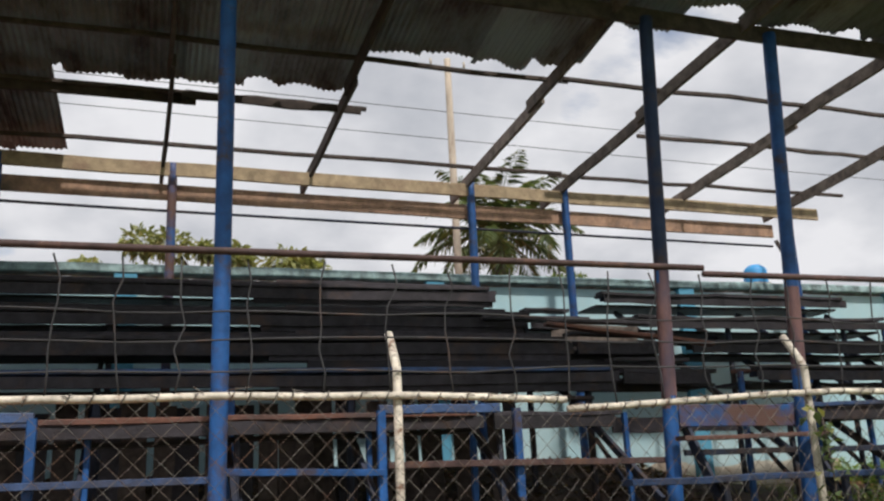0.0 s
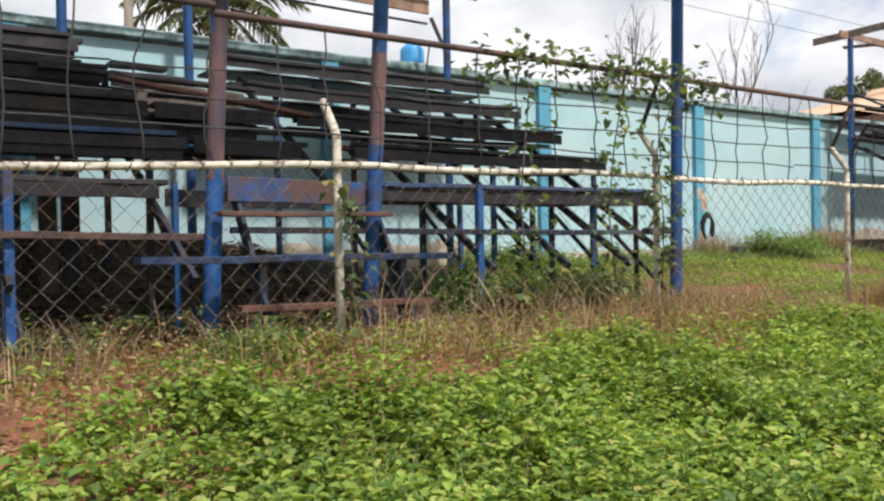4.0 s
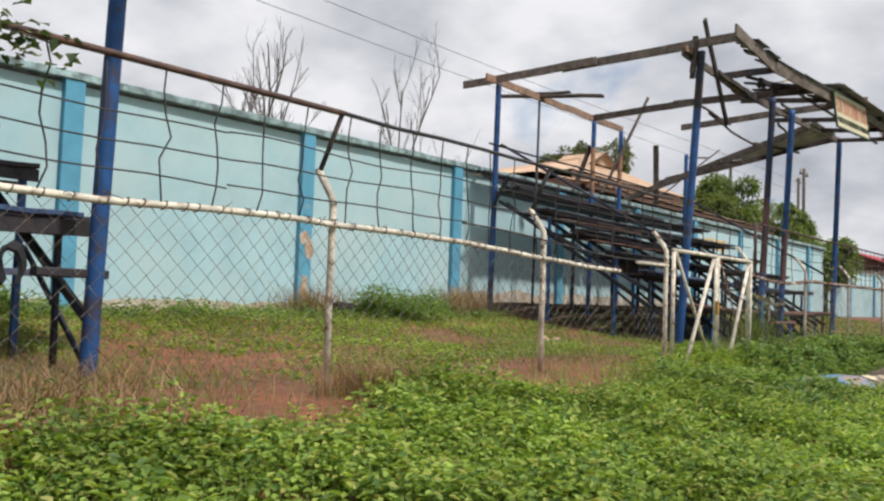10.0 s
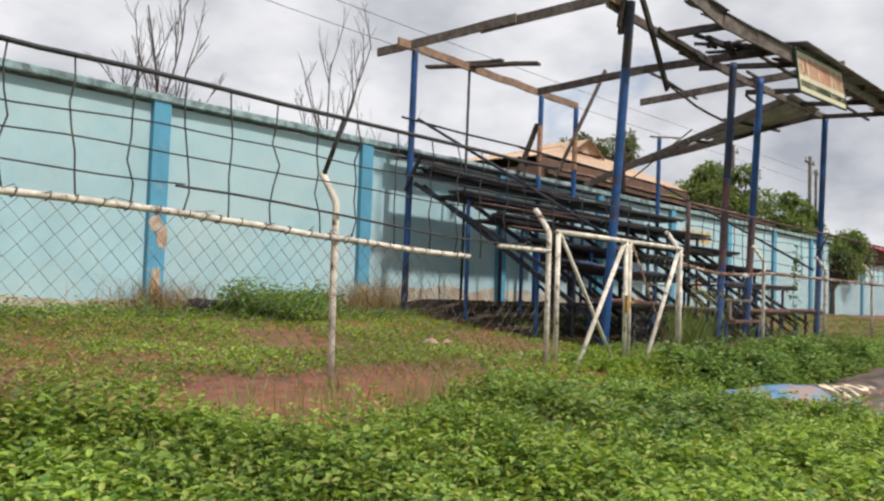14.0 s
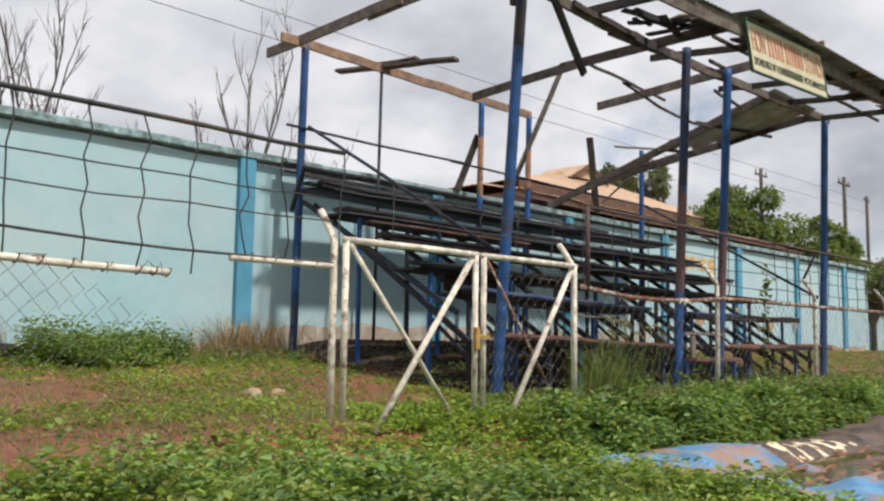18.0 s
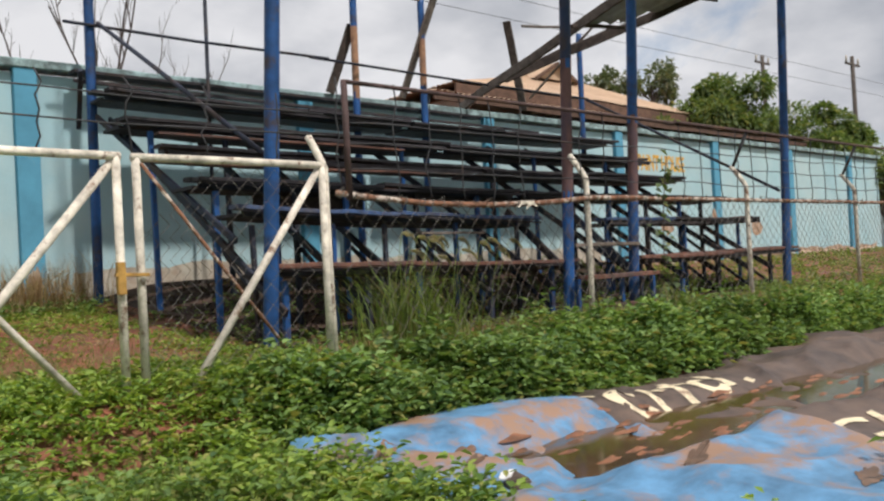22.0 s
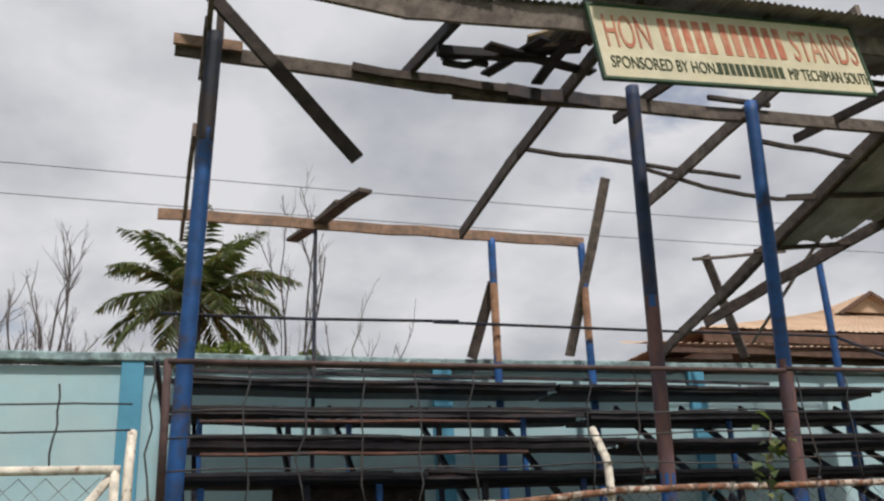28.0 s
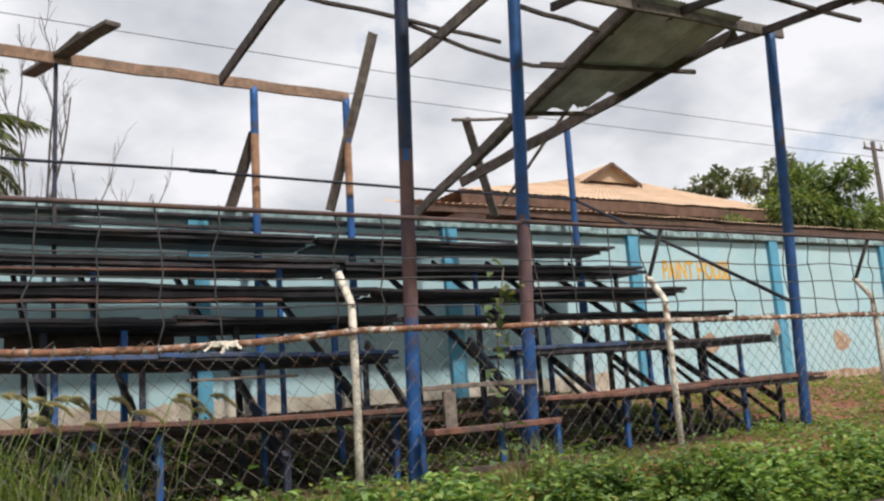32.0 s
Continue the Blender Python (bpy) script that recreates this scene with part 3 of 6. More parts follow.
def grandstand_b():
    s = thing("grandstand", "derelict blue steel and timber grandstand with collapsed roof timbers", "grandstand", "grandstands")
    fx, bx = (27.03, 32.46, 34.22, 39.92), (27.14, 32.6, 34.47, 40.25)
    poles(s, fx, 9.22, -0.15, 6.9, 0.09, (M["blue"], M["blue"], M["blue"], M["blue"]), ((0.25, -0.3), (0.16, -0.23), (0.26, -0.2), (0.39, -0.08)),
          (((5.6, 7, M["steel"]),), ((1.85, 4.0, M["mauve"]), (4.0, 7, M["navy"])), ((1.75, 3.2, M["mauve"]),), ()))
    poles(s, (bx[0],), 14.65, 0.2, 6.88, 0.08, (M["blue"],), ((0.08, 0.0),))
    poles(s, bx[1:3], 14.7, 0.2, 6.84, 0.075, (M["blue"], M["blue"]), ((0.1, 0.0), (0.12, 0.0)), (((4.5, 5.9, M["orangerust"]),), ((4.85, 5.95, M["orangerust"]),)))
    poles(s, bx[3:], 14.8, 0.2, 6.88, 0.075, (M["blue"],), ((0.1, 0.0),))
    tube("thin_post", [(29.24, 14.65, 0.3), (29.31, 14.65, 6.8)], 0.035, M["steel"], s)
    for k, (y, z) in enumerate(ROWS_B):
        if k < 2:
            bench(s, 27.2, 32.8, y, z, k, M["plankred"] if k == 0 else M["plankblue"], riser=0.05, deep=0.62, foot=0.12, lift=0.14 if k == 0 else 0.2)
            bench(s, 34.6, 40.75 if k == 0 else 40.35, y, z, k, M["plankred"] if k == 0 else None, riser=0.05, deep=0.62, foot=0.12)
        else:
            bench(s, 26.9 + random.uniform(0, 0.25), 33.4, y, z + 0.05, k, riser=0.055, deep=0.62, foot=0.12, lift=0.07)
            bench(s, 33.4, 40.4, y, z + 0.03, k, riser=0.055, deep=0.66, foot=0.12)
            if k in (3, 4):
                bar("splintered_board", (27.4, y - 0.25, z - 0.13), (31.0 + k * 0.3, y - 0.22, z - 0.15), 0.16, 0.035, M["plankred"], s, segs=6, jitter=0.015)
    bar("splintered_board", (30.0, 9.9, 1.38), (31.3, 9.9, 1.36), 0.12, 0.03, M["wood"], s, segs=3, jitter=0.01)
    bar("top_board", (27.0, 15.0, 4.42), (36.5, 15.0, 4.36), 0.3, 0.06, M["plank"], s, segs=9, jitter=0.01)
    bar("top_board", (27.0, 14.9, 4.26), (38.6, 14.9, 4.12), 0.05, 0.06, M["plank"], s, segs=9, jitter=0.012)
    for i, x in enumerate((27.35, 28.6, 29.5, 30.9, 32.3, 34.75, 36.1, 37.4, 38.7, 39.6)):
        bench_frame(s, x, ROWS_B, i)
    bar("panel", (28.3, 11.6, 1.95), (30.3, 11.6, 1.9), 0.04, 0.3, M["wooddark"], s, segs=3, jitter=0.01)
    # aisle steps
    bar("step", (32.55, 9.2, 1.09), (34.3, 9.2, 1.08), 0.24, 0.06, M["wood"], s, segs=3, jitter=0.01)
    bar("step", (32.5, 8.9, 0.58), (34.4, 8.9, 0.57), 0.24, 0.07, M["plankred"], s, segs=3, jitter=0.01)
    bar("step", (32.5, 8.55, 0.14), (34.45, 8.55, 0.12), 0.24, 0.06, M["plankred"], s, segs=3, jitter=0.01)
    bar("step_upright", (32.95, 9.12, 0.55), (32.95, 9.12, 1.04), 0.17, 0.05, M["wood"], s)
    for x in (32.45, 33.6, 34.5):
        bar("step_post", (x, 9.0, -0.05), (x, 9.0, 0.56), 0.07, 0.07, M["blue"], s)
    for x in (32.62, 34.3):
        bar("step_string", (x, 9.2, 0.55), (x, 10.6, 1.75), 0.05, 0.13, M["steel"], s)
    # rails
    tube("handrail", [(26.75, 14.55, 5.12), (29, 14.55, 5.1), (31.9, 14.55, 5.14)], 0.028, M["steel"], s, sides=8)
    tube("handrail", [(31.4, 14.5, 5.1), (36, 14.5, 5.06), (40.2, 14.5, 5.06)], 0.028, M["steel"], s, sides=8)
    tube("side_rail", [(40.2, 14.55, 5.05), (40.25, 12, 3.6), (40.2, 9.4, 2.12)], 0.035, M["steel"], s, sides=8)
    tube("side_rail", [(27.3, 14.55, 5.17), (27.24, 12, 3.78), (27.2, 9.4, 2.33)], 0.035, M["steel"], s, sides=8)
    bar("brace", (27.2, 14.5, 3.6), (27.2, 10.2, 1.35), 0.06, 0.09, M["steel"], s)
    bar("brace", (26.9, 14.5, 3.4), (26.75, 13.9, 4.2), 0.07, 0.09, M["steel"], s)
    # roof frame
    bar("wall_plate", (26.6, 14.62, 6.9), (34.64, 14.68, 6.87), 0.06, 0.2, M["woodred"], s, segs=12, jitter=0.015)
    bar("front_beam", (26.85, 9.2, 6.83), (30.9, 9.2, 6.69), 0.06, 0.19, M["wood"], s, segs=8, jitter=0.012)
    bar("front_beam", (30.2, 9.26, 6.70), (40.76, 9.2, 7.0), 0.07, 0.2, M["wood"], s, segs=14, jitter=0.015)
    bar("front_splice", (26.83, 9.12, 6.90), (27.6, 9.12, 6.89), 0.05, 0.14, M["woodred"], s)
    bar("front_splice", (28.9, 9.12, 6.8), (30.9, 9.12, 6.74), 0.05, 0.12, M["wooddark"], s, segs=5, jitter=0.02)
    bar("front_splice", (33.9, 9.15, 6.99), (34.9, 9.15, 6.98), 0.06, 0.07, M["wooddark"], s)
    bar("rafter", (27.0, 15.7, 6.9), (27.12, 11.6, 7.03), 0.06, 0.21, M["wood"], s, segs=6, jitter=0.015)
    bar("rafter", (27.17, 12.6, 6.98), (27.22, 7.95, 7.1), 0.06, 0.21, M["wood"], s, segs=6, jitter=0.012)
    bar("rafter", (31.95, 14.3, 6.74), (31.8, 11.0, 6.84), 0.06, 0.2, M["wood"], s, segs=5, jitter=0.012)
    bar("rafter", (31.84, 11.6, 6.86), (31.6, 6.95, 6.75), 0.06, 0.2, M["wooddark"], s, segs=6, jitter=0.012)
    bar("rafter", (34.72, 12.6, 6.76), (34.5, 6.95, 6.98), 0.06, 0.2, M["wood"], s, segs=6, jitter=0.015)
    bar("purlin", (31.9, 11.1, 6.95), (36.05, 11.48, 6.99), 0.06, 0.06, M["wooddark"], s, segs=6, jitter=0.02)
    bar("purlin", (34.0, 11.4, 6.98), (36.6, 10.5, 6.24), 0.05, 0.06, M["wooddark"], s, segs=5, jitter=0.03, sag=0.15)
    bar("purlin", (35.0, 9.6, 6.65), (37.2, 9.9, 6.7), 0.05, 0.07, M["wooddark"], s, segs=4, jitter=0.02)
    bar("pole_cleat", (27.3, 9.14, 6.3), (27.34, 9.1, 7.3), 0.09, 0.12, M["wooddark"], s, segs=3, jitter=0.01)
    bar("pole_cleat", (27.16, 9.1, 6.4), (27.2, 9.0, 7.15), 0.08, 0.1, M["wooddark"], s, segs=3, jitter=0.01)
    # the collapsed bay
    bar("rafter", (36.35, 15.4, 4.66), (36.95, 9.3, 6.84), 0.07, 0.2, M["wood"], s, segs=8, jitter=0.02)
    bar("rafter", (36.75, 13.6, 5.42), (37.12, 9.2, 6.92), 0.06, 0.17, M["wooddark"], s, segs=6, jitter=0.02)
    bar("rafter", (37.1, 14.6, 5.28), (39.6, 9.3, 6.86), 0.07, 0.2, M["wooddark"], s, segs=8, jitter=0.02)
    bar("rafter", (37.35, 14.3, 5.48), (38.3, 12.3, 6.08), 0.06, 0.15, M["wood"], s, segs=4, jitter=0.02)
    for i in range(4):
        d = Vector((-0.55 - 0.45 * i, 5.6, -1.98 + 0.04 * i))
        corrugated("roof_sheet", (36.98 + 0.62 * i, 9.05, 7.03), (1, 0, 0.02), d, 0.68, (3.3, 3.2, 3.0, 2.5)[i], M["sheetpale"], s, "galvanised corrugated roof sheet, loose", ragged=0.15)
    bar("purlin", (36.3, 10.75, 6.34), (39.6, 10.3, 6.5), 0.06, 0.08, M["wooddark"], s, segs=5, jitter=0.015)
    bar("purlin", (36.5, 12.0, 5.86), (38.5, 11.8, 6.08), 0.06, 0.08, M["wooddark"], s, segs=5, jitter=0.015)
    bar("leaning_board", (37.45, 14.75, 6.78), (38.25, 15.05, 4.7), 0.2, 0.05, M["wood"], s, segs=4, jitter=0.012)
    bar("leaning_board", (38.9, 12.9, 6.7), (38.45, 15.0, 5.0), 0.07, 0.04, M["wood"], s, segs=3, jitter=0.01)
    bar("leaning_board", (35.8, 12.8, 5.95), (37.9, 12.9, 6.25), 0.06, 0.05, M["wood"], s, segs=3, jitter=0.01)
    bar("leaning_board", (34.83, 13.85, 7.92), (34.38, 15.25, 4.7), 0.22, 0.06, M["wood"], s, segs=5, jitter=0.012)
    bar("leaning_board", (32.72, 14.83, 6.0), (32.32, 15.15, 4.6), 0.2, 0.05, M["wooddark"], s, segs=3, jitter=0.01, up=(0, 1, 0))
    bar("loose_board", (29.05, 15.9, 7.02), (29.85, 12.85, 6.84), 0.24, 0.07, M["wood"], s, segs=5, jitter=0.015)
    bar("loose_board", (29.4, 14.9, 7.06), (29.6, 13.8, 7.02), 0.18, 0.05, M["wood"], s, segs=3, jitter=0.015)
    bar("hanging_board", (27.0, 8.75, 7.55), (28.9, 8.9, 5.47), 0.06, 0.17, M["wooddark"], s, segs=5, jitter=0.01)
    # eaves: fascia, overhang rafters, sheets
    bar("fascia", (26.6, 7.88, 7.06), (29.3, 7.88, 6.84), 0.05, 0.28, M["wood"], s, segs=6, jitter=0.01)
    bar("fascia", (29.25, 7.86, 6.84), (31.05, 7.0, 6.36), 0.05, 0.30, M["wood"], s, segs=6, jitter=0.012)
    for i in range(2):
        corrugated("roof_sheet", (27.75 + 0.78 * i, 7.76, 7.13 - 0.06 * i), (1, 0, 0.0), (0, 1, 0.16), 0.84, 0.7, M["sheet"], s, ragged=0.3)
    for i in range(2):
        corrugated("roof_sheet", (29.25 + 0.85 * i, 7.8 - 0.42 * i, 7.03 - 0.24 * i), (0.88, -0.46, -0.30), (0.25, 1, 0.2), 0.98, 0.7, M["sheet"], s, ragged=0.3)
    bar("fascia", (31.0, 6.98, 6.48), (41.8, 7.2, 6.86), 0.05, 0.24, M["wood"], s, segs=12, jitter=0.012)
    for x in (33.2, 36.3, 38.3, 40.4):
        bar("overhang_rafter", (x - 0.3, 10.0, 6.98), (x, 6.95, 6.62 + (x - 29) * 0.02), 0.06, 0.14, M["wooddark"], s, segs=4, jitter=0.015)
    bar("purlin", (32.0, 8.1, 6.78), (41.6, 8.2, 6.98), 0.06, 0.07, M["wooddark"], s, segs=8, jitter=0.015)
    x = 31.0
    while x < 41.6:
        w = random.uniform(0.7, 0.85)
        corrugated("roof_sheet", (x, 6.72, 6.66 + (x - 31) * 0.03), (1, 0, 0.03), (0, 1, 0.12), w + 0.05, random.uniform(1.0, 1.5), M["sheet"], s, ragged=0.2)
        x += w
    # splintered timber and a torn panel behind the sign
    bar("splintered_board", (29.75, 8.4, 6.70), (31.1, 8.4, 6.80), 0.1, 0.13, M["plank"], s, segs=4, jitter=0.015)
    bar("splintered_board", (29.85, 8.5, 6.62), (30.4, 8.5, 6.66), 0.08, 0.06, M["plank"], s, segs=4, jitter=0.03)
    for q in (((29.9, 8.75, 6.86), (31.5, 8.2, 6.84)), ((30.3, 8.2, 6.72), (31.9, 8.7, 6.86)), ((30.6, 9.1, 6.9), (30.95, 8.0, 6.78)), ((31.3, 9.1, 6.86), (31.2, 7.9, 6.72))):
        bar("splintered_board", *q, 0.15, 0.04, M["plank"], s, segs=3, jitter=0.012)
    bar("torn_panel", (30.85, 8.35, 6.86), (31.7, 8.1, 7.15), 0.5, 0.03, M["woodpale"], s, segs=4, jitter=0.02)
    for i in range(5):
        bar("broken_board", (29.7 + 0.3 * i, 9.24 - 0.02 * i, 6.76 + random.uniform(-0.03, 0.03)), (31.2 + 0.25 * i, 9.22 - 0.02 * i, 6.72 + random.uniform(-0.03, 0.02)), 0.05, random.uniform(0.14, 0.22), M["plank"], s, segs=5, jitter=0.02)
    bar("overhang_rafter", (29.6, 9.3, 6.88), (29.98, 7.9, 6.98), 0.08, 0.17, M["plank"], s, segs=4, jitter=0.015)
    return s


grandstand_a()
grandstand_b()


# ---- fence ----
RAIL_Z, TOP_Z, FY = 1.69, 2.85, 7.53
POSTS = (-6.5, -2.35, 1.86, 6.12, 10.3, 14.38, 18.47, 22.56, 26.75, 30.93, 35.2, 39.6, 43.9, 48.2, 52.6, 57.0, 61.4)


def rail_z(x):
    """Height of the pipe along the top of the chain link, which sags beside the gate and between the later posts."""
    if x < 3.42:
        return 1.715 - 0.05 * smooth01(1.9, 3.4, x) + 0.01 * math.cos(x)
    if x < 6.2:
        return 1.575 + 0.10 * smooth01(3.4, 6.2, x)
    if x < 14.4:
        return RAIL_Z + 0.02 * math.sin(x * 1.5)
    if x < 21:
        return RAIL_Z - 0.20 * smooth01(15, 21, x)
    if 26.8 < x < 31:
        f = (x - 26.8) / 4.16
        return RAIL_Z - 0.20 * f * (1 - f) * 2.2
    return RAIL_Z


def fence():
    f = thing("fence", "chain-link fence on white cranked posts, rust-streaked and sagging", "fence")
    for i, x in enumerate(POSTS):
        z = ground_z(x, FY + 0.02)
        lean = (0.02, -0.03, 0.0, 0.02, -0.02, 0.0, 0.02, 0.0)[i % 8]
        arm_y = 0.23
        post = tube("post", [(x + lean, FY + 0.03, z - 0.25), (x, FY + 0.03, 1.0), (x, FY + 0.03, 1.93), (x, FY + 0.06, 1.99), (x, FY + arm_y, 2.22), (x, FY + arm_y + 0.05, 2.28)], 0.039, M["white"], f, sides=12)
        if 9 < x < 62 and i != 8 and not 22 < x < 31.2:
            tube("arm_rod", [(x, FY + arm_y + 0.03, 2.24), (x, FY - 0.04, TOP_Z - 0.02)], 0.027, M["netwire"], post, "black extension rod", sides=6)
    # pipe rail, in lengths
    spans = [(-7, 1.9), (1.9, 3.415), (3.425, 6.1), (6.1, 10.3), (10.3, 14.4), (14.4, 18.5), (18.5, 20.7), (21.3, 22.5), (26.85, 31), (31, 35.2), (35.2, 39.6), (39.6, 43.9), (43.9, 48.2), (48.2, 52.6), (52.6, 57), (57, 61.5)]
    for a, b in spans:
        n = max(3, int((b - a) / 0.35))
        off = 0.0
        pts = []
        for k in range(n + 1):
            x = a + (b - a) * k / n
            drop = off * (1 - k / n)
            if a == 21.3:
                drop = -0.02
            pts.append((x, FY - 0.02 + 0.012 * noise.noise(Vector((x, 1, 0))), rail_z(x) + drop + 0.012 * noise.noise(Vector((x * 1.3, 0, 0)))))
        tube("rail", pts, 0.032, M["white"] if b < 26 else M["rustpipe"], f, sides=9)
    # wire ties round the rail
    geos = []
    x = -6.0
    while x < 40:
        if not 20.7 < x < 21.3 and not 22.5 < x < 26.9:
            zz = rail_z(x)
            geos.append(tube_geo([(x + 0.02 * math.sin(a) , FY - 0.02 + 0.042 * math.cos(a), zz + 0.042 * math.sin(a)) for a in np.linspace(0, 6.0, 7)], 0.006, 4, cap=False))
            if random.random() < 0.6:
                geos.append(tube_geo([(x, FY - 0.05, zz), (x + random.uniform(-0.1, 0.1), FY - 0.06, zz + random.uniform(0.02, 0.08)), (x + random.uniform(-0.2, 0.2), FY - 0.03, zz + random.uniform(-0.06, 0.06))], 0.004, 4, cap=False))
        x += random.uniform(0.12, 0.3)
    tagged(mesh_ob("wire_tie_tangle", *joined(geos), M["wire"], f), "rusty wire ties", kind="stuff")
    # chain link: zigzag wires that meet at the corners of the diamonds
    geos = []
    half = 0.098
    for j in range(int(68 / half)):
        x = -7.0 + j * half
        if 22.5 < x < 26.9 or x > 61:
            continue
        zt = rail_z(x) - 0.01
        slant = 0.0
        if 19.4 < x < 22.5:
            zt -= 0.75 * smooth01(19.4, 21.4, x)
        if 27 < x < 30.9:
            slant = 0.25
        if 4.0 < x < 9.0:
            zt -= 0.03
        zb = ground_z(x, FY) + 0.02
        n = int((zt - zb) / half)
        pts = []
        for k in range(n + 1):
            z = zt - k * half
            xx = x + (half if (k + j) % 2 else 0.0)
            wob = 0.03 * noise.noise(Vector((xx * 0.9, z * 1.5, 3)))
            bulge = 0.06 * noise.noise(Vector((xx * 0.5, z * 0.9, 9)))
            pts.append((xx + wob + slant * (zt - z), FY - 0.05 + (0.004 if (k + j) % 2 else -0.004) + bulge, z + 0.02 * noise.noise(Vector((xx * 0.7, z, 1)))))
        if len(pts) > 2:
            geos.append(tube_geo(pts, 0.0035, 3, cap=False))
    tagged(mesh_ob("chain_link", *joined(geos), M["wire"], f), "sagging galvanised chain-link mesh", kind="stuff")
    # net of thick wire above the rail
    xs = []
    x = -6.8
    while x < 60:
        xs.append(x)
        x += random.uniform(0.44, 0.62) if x < 21.5 or x > 27 else 0.72
    for x in xs:
        if 30 < x < 33.5 and random.random() < 0.5:
            continue
        over_gate = 22.6 < x < 26.8
        top = TOP_Z + 0.0 if not over_gate else 2.62
        low = rail_z(x) if not over_gate else 1.98
        k = 6
        pts = [(x + 0.10 * noise.noise(Vector((x * 3, i * 0.55, 0))) + (0.012 if i % 2 else -0.012) * (i not in (0, k)), FY - 0.03 + 0.02 * noise.noise(Vector((x, i, 5))), top + (low - top) * i / k) for i in range(k + 1)]
        tube("net_wire", pts, 0.0082, M["netwire"], f, sides=5)
    for z0, wob in ((2.41, 0.05), (2.18, 0.05), (1.93, 0.05)):
        for a, b in ((-7, 4.2), (4.2, 13.0), (13.0, 22.5 if z0 > 2 else 16.6), (22.5, 26.75), (27.0, 33), (33, 41), (41, 60)):
            if a == 22.5 and z0 < 2:
                continue
            n = int((b - a) / 0.4)
            pts = [(a + (b - a) * i / n, FY - 0.02 + 0.015 * noise.noise(Vector((i * 0.7, z0, a))), z0 + wob * noise.noise(Vector((a + i * 0.33, z0 * 3, 1))) - (0.05 * smooth01(16, 21, a + (b - a) * i / n) if a < 21 else -0.06 if a < 23 else 0)) for i in range(n + 1)]
            tube("net_wire", pts, 0.0082, M["netwire"], f, sides=5)
    tube("net_wire", [(16.5 + 0.6 * i, FY - 0.03, 1.90 - 0.20 * smooth01(16.5, 21, 16.5 + 0.6 * i) + 0.02 * noise.noise(Vector((i, 2, 2)))) for i in range(11)], 0.013, M["netwire"], f, sides=5)
    for a, b, z in ((-7, 5.0, TOP_Z + 0.06), (5.0, 14.4, TOP_Z), (14.4, 22.6, TOP_Z), (27.0, 33.0, TOP_Z - 0.04), (33.0, 41, TOP_Z - 0.02), (41, 61, TOP_Z)):
        n = int((b - a) / 0.8)
        pts = [(a + (b - a) * i / n, FY - 0.05, z + 0.02 * noise.noise(Vector((a + i, 7, 0)))) for i in range(n + 1)]
        tube("top_rail", pts, 0.032 if b < 15 else 0.024, M["brownpipe"] if b > 26 or b < 15 else M["netwire"], f, sides=8)
    tube("end_pipe", [(27.0, FY - 0.03, 1.62), (27.0, FY - 0.03, TOP_Z - 0.02)], 0.035, M["brownpipe"], f)
    return f


fence()


def gate_leaf(x0, x1, y, label):
    g = thing("gate", label, "gate", "pipe gates")
    z0, z1, r = ground_z((x0 + x1) / 2, y) - 0.03, 1.95, 0.036
    for x in (x0, x1):
        tube("stile", [(x, y, z0), (x, y, z1)], r, M["white"], g)
    tube("top_bar", [(x0 - r, y, z1), ((x0 + x1) / 2, y + 0.005, z1 + 0.006), (x1 + r, y, z1)], r, M["white"], g)
    tube("brace", [(x0 + 0.03, y - 0.03, z1 - 0.05), (x1 - 0.24, y - 0.03, z0 - 0.10)], 0.028 if x1 - x0 > 1.9 else 0.016, M["white"] if x1 - x0 > 1.9 else M["rustpipe"], g)
    tube("brace", [(x1 - 0.03, y + 0.03, z1 - 0.05), (x0 + 0.32, y - 0.13, z0 - 0.02)], 0.036, M["white"], g)
    if x1 - x0 < 1.9:
        # remains of chain link behind the narrow leaf
        geos, half = [], 0.098
        for j in range(int((x1 - x0) / half)):
            x = x0 + j * half
            top = z1 - 0.05 - 0.5 * smooth01(0.4, 0.0, j * half / (x1 - x0))
            pts = []
            for k in range(int((top - z0 - 0.1) / half) + 1):
                z, xx = top - k * half, x + (half if (k + j) % 2 else 0.0)
                pts.append((xx + 0.03 * noise.noise(Vector((xx, z * 1.5, 3))), y + 0.06 + 0.04 * noise.noise(Vector((xx * 0.8, z, 9))), z))
            geos.append(tube_geo(pts, 0.0035, 3, cap=False))
        tagged(mesh_ob("chain_link", *joined(geos), M["wire"], g), "torn chain-link mesh on the gate leaf", kind="stuff")
    return g


latched = gate_leaf(22.63, 24.62, 7.45, "white pipe gate leaf with cross brace, peeling paint")
gate_leaf(24.80, 26.66, 7.48, "narrower white pipe gate leaf with cross brace, rusty")

M["latch"] = mat("yellow_rusty_latch", (0.42, 0.24, 0.06), 0.7, var=0.2, scale=9, second=(0.2, 0.1, 0.05), cover=0.4)
bar("latch", (24.6, 7.40, 0.82), (24.6, 7.40, 1.08), 0.07, 0.05, M["latch"], latched, "rusty yellow latch plate")
bar("latch_bolt", (24.55, 7.39, 0.98), (24.84, 7.41, 0.97), 0.03, 0.03, M["latch"], latched)


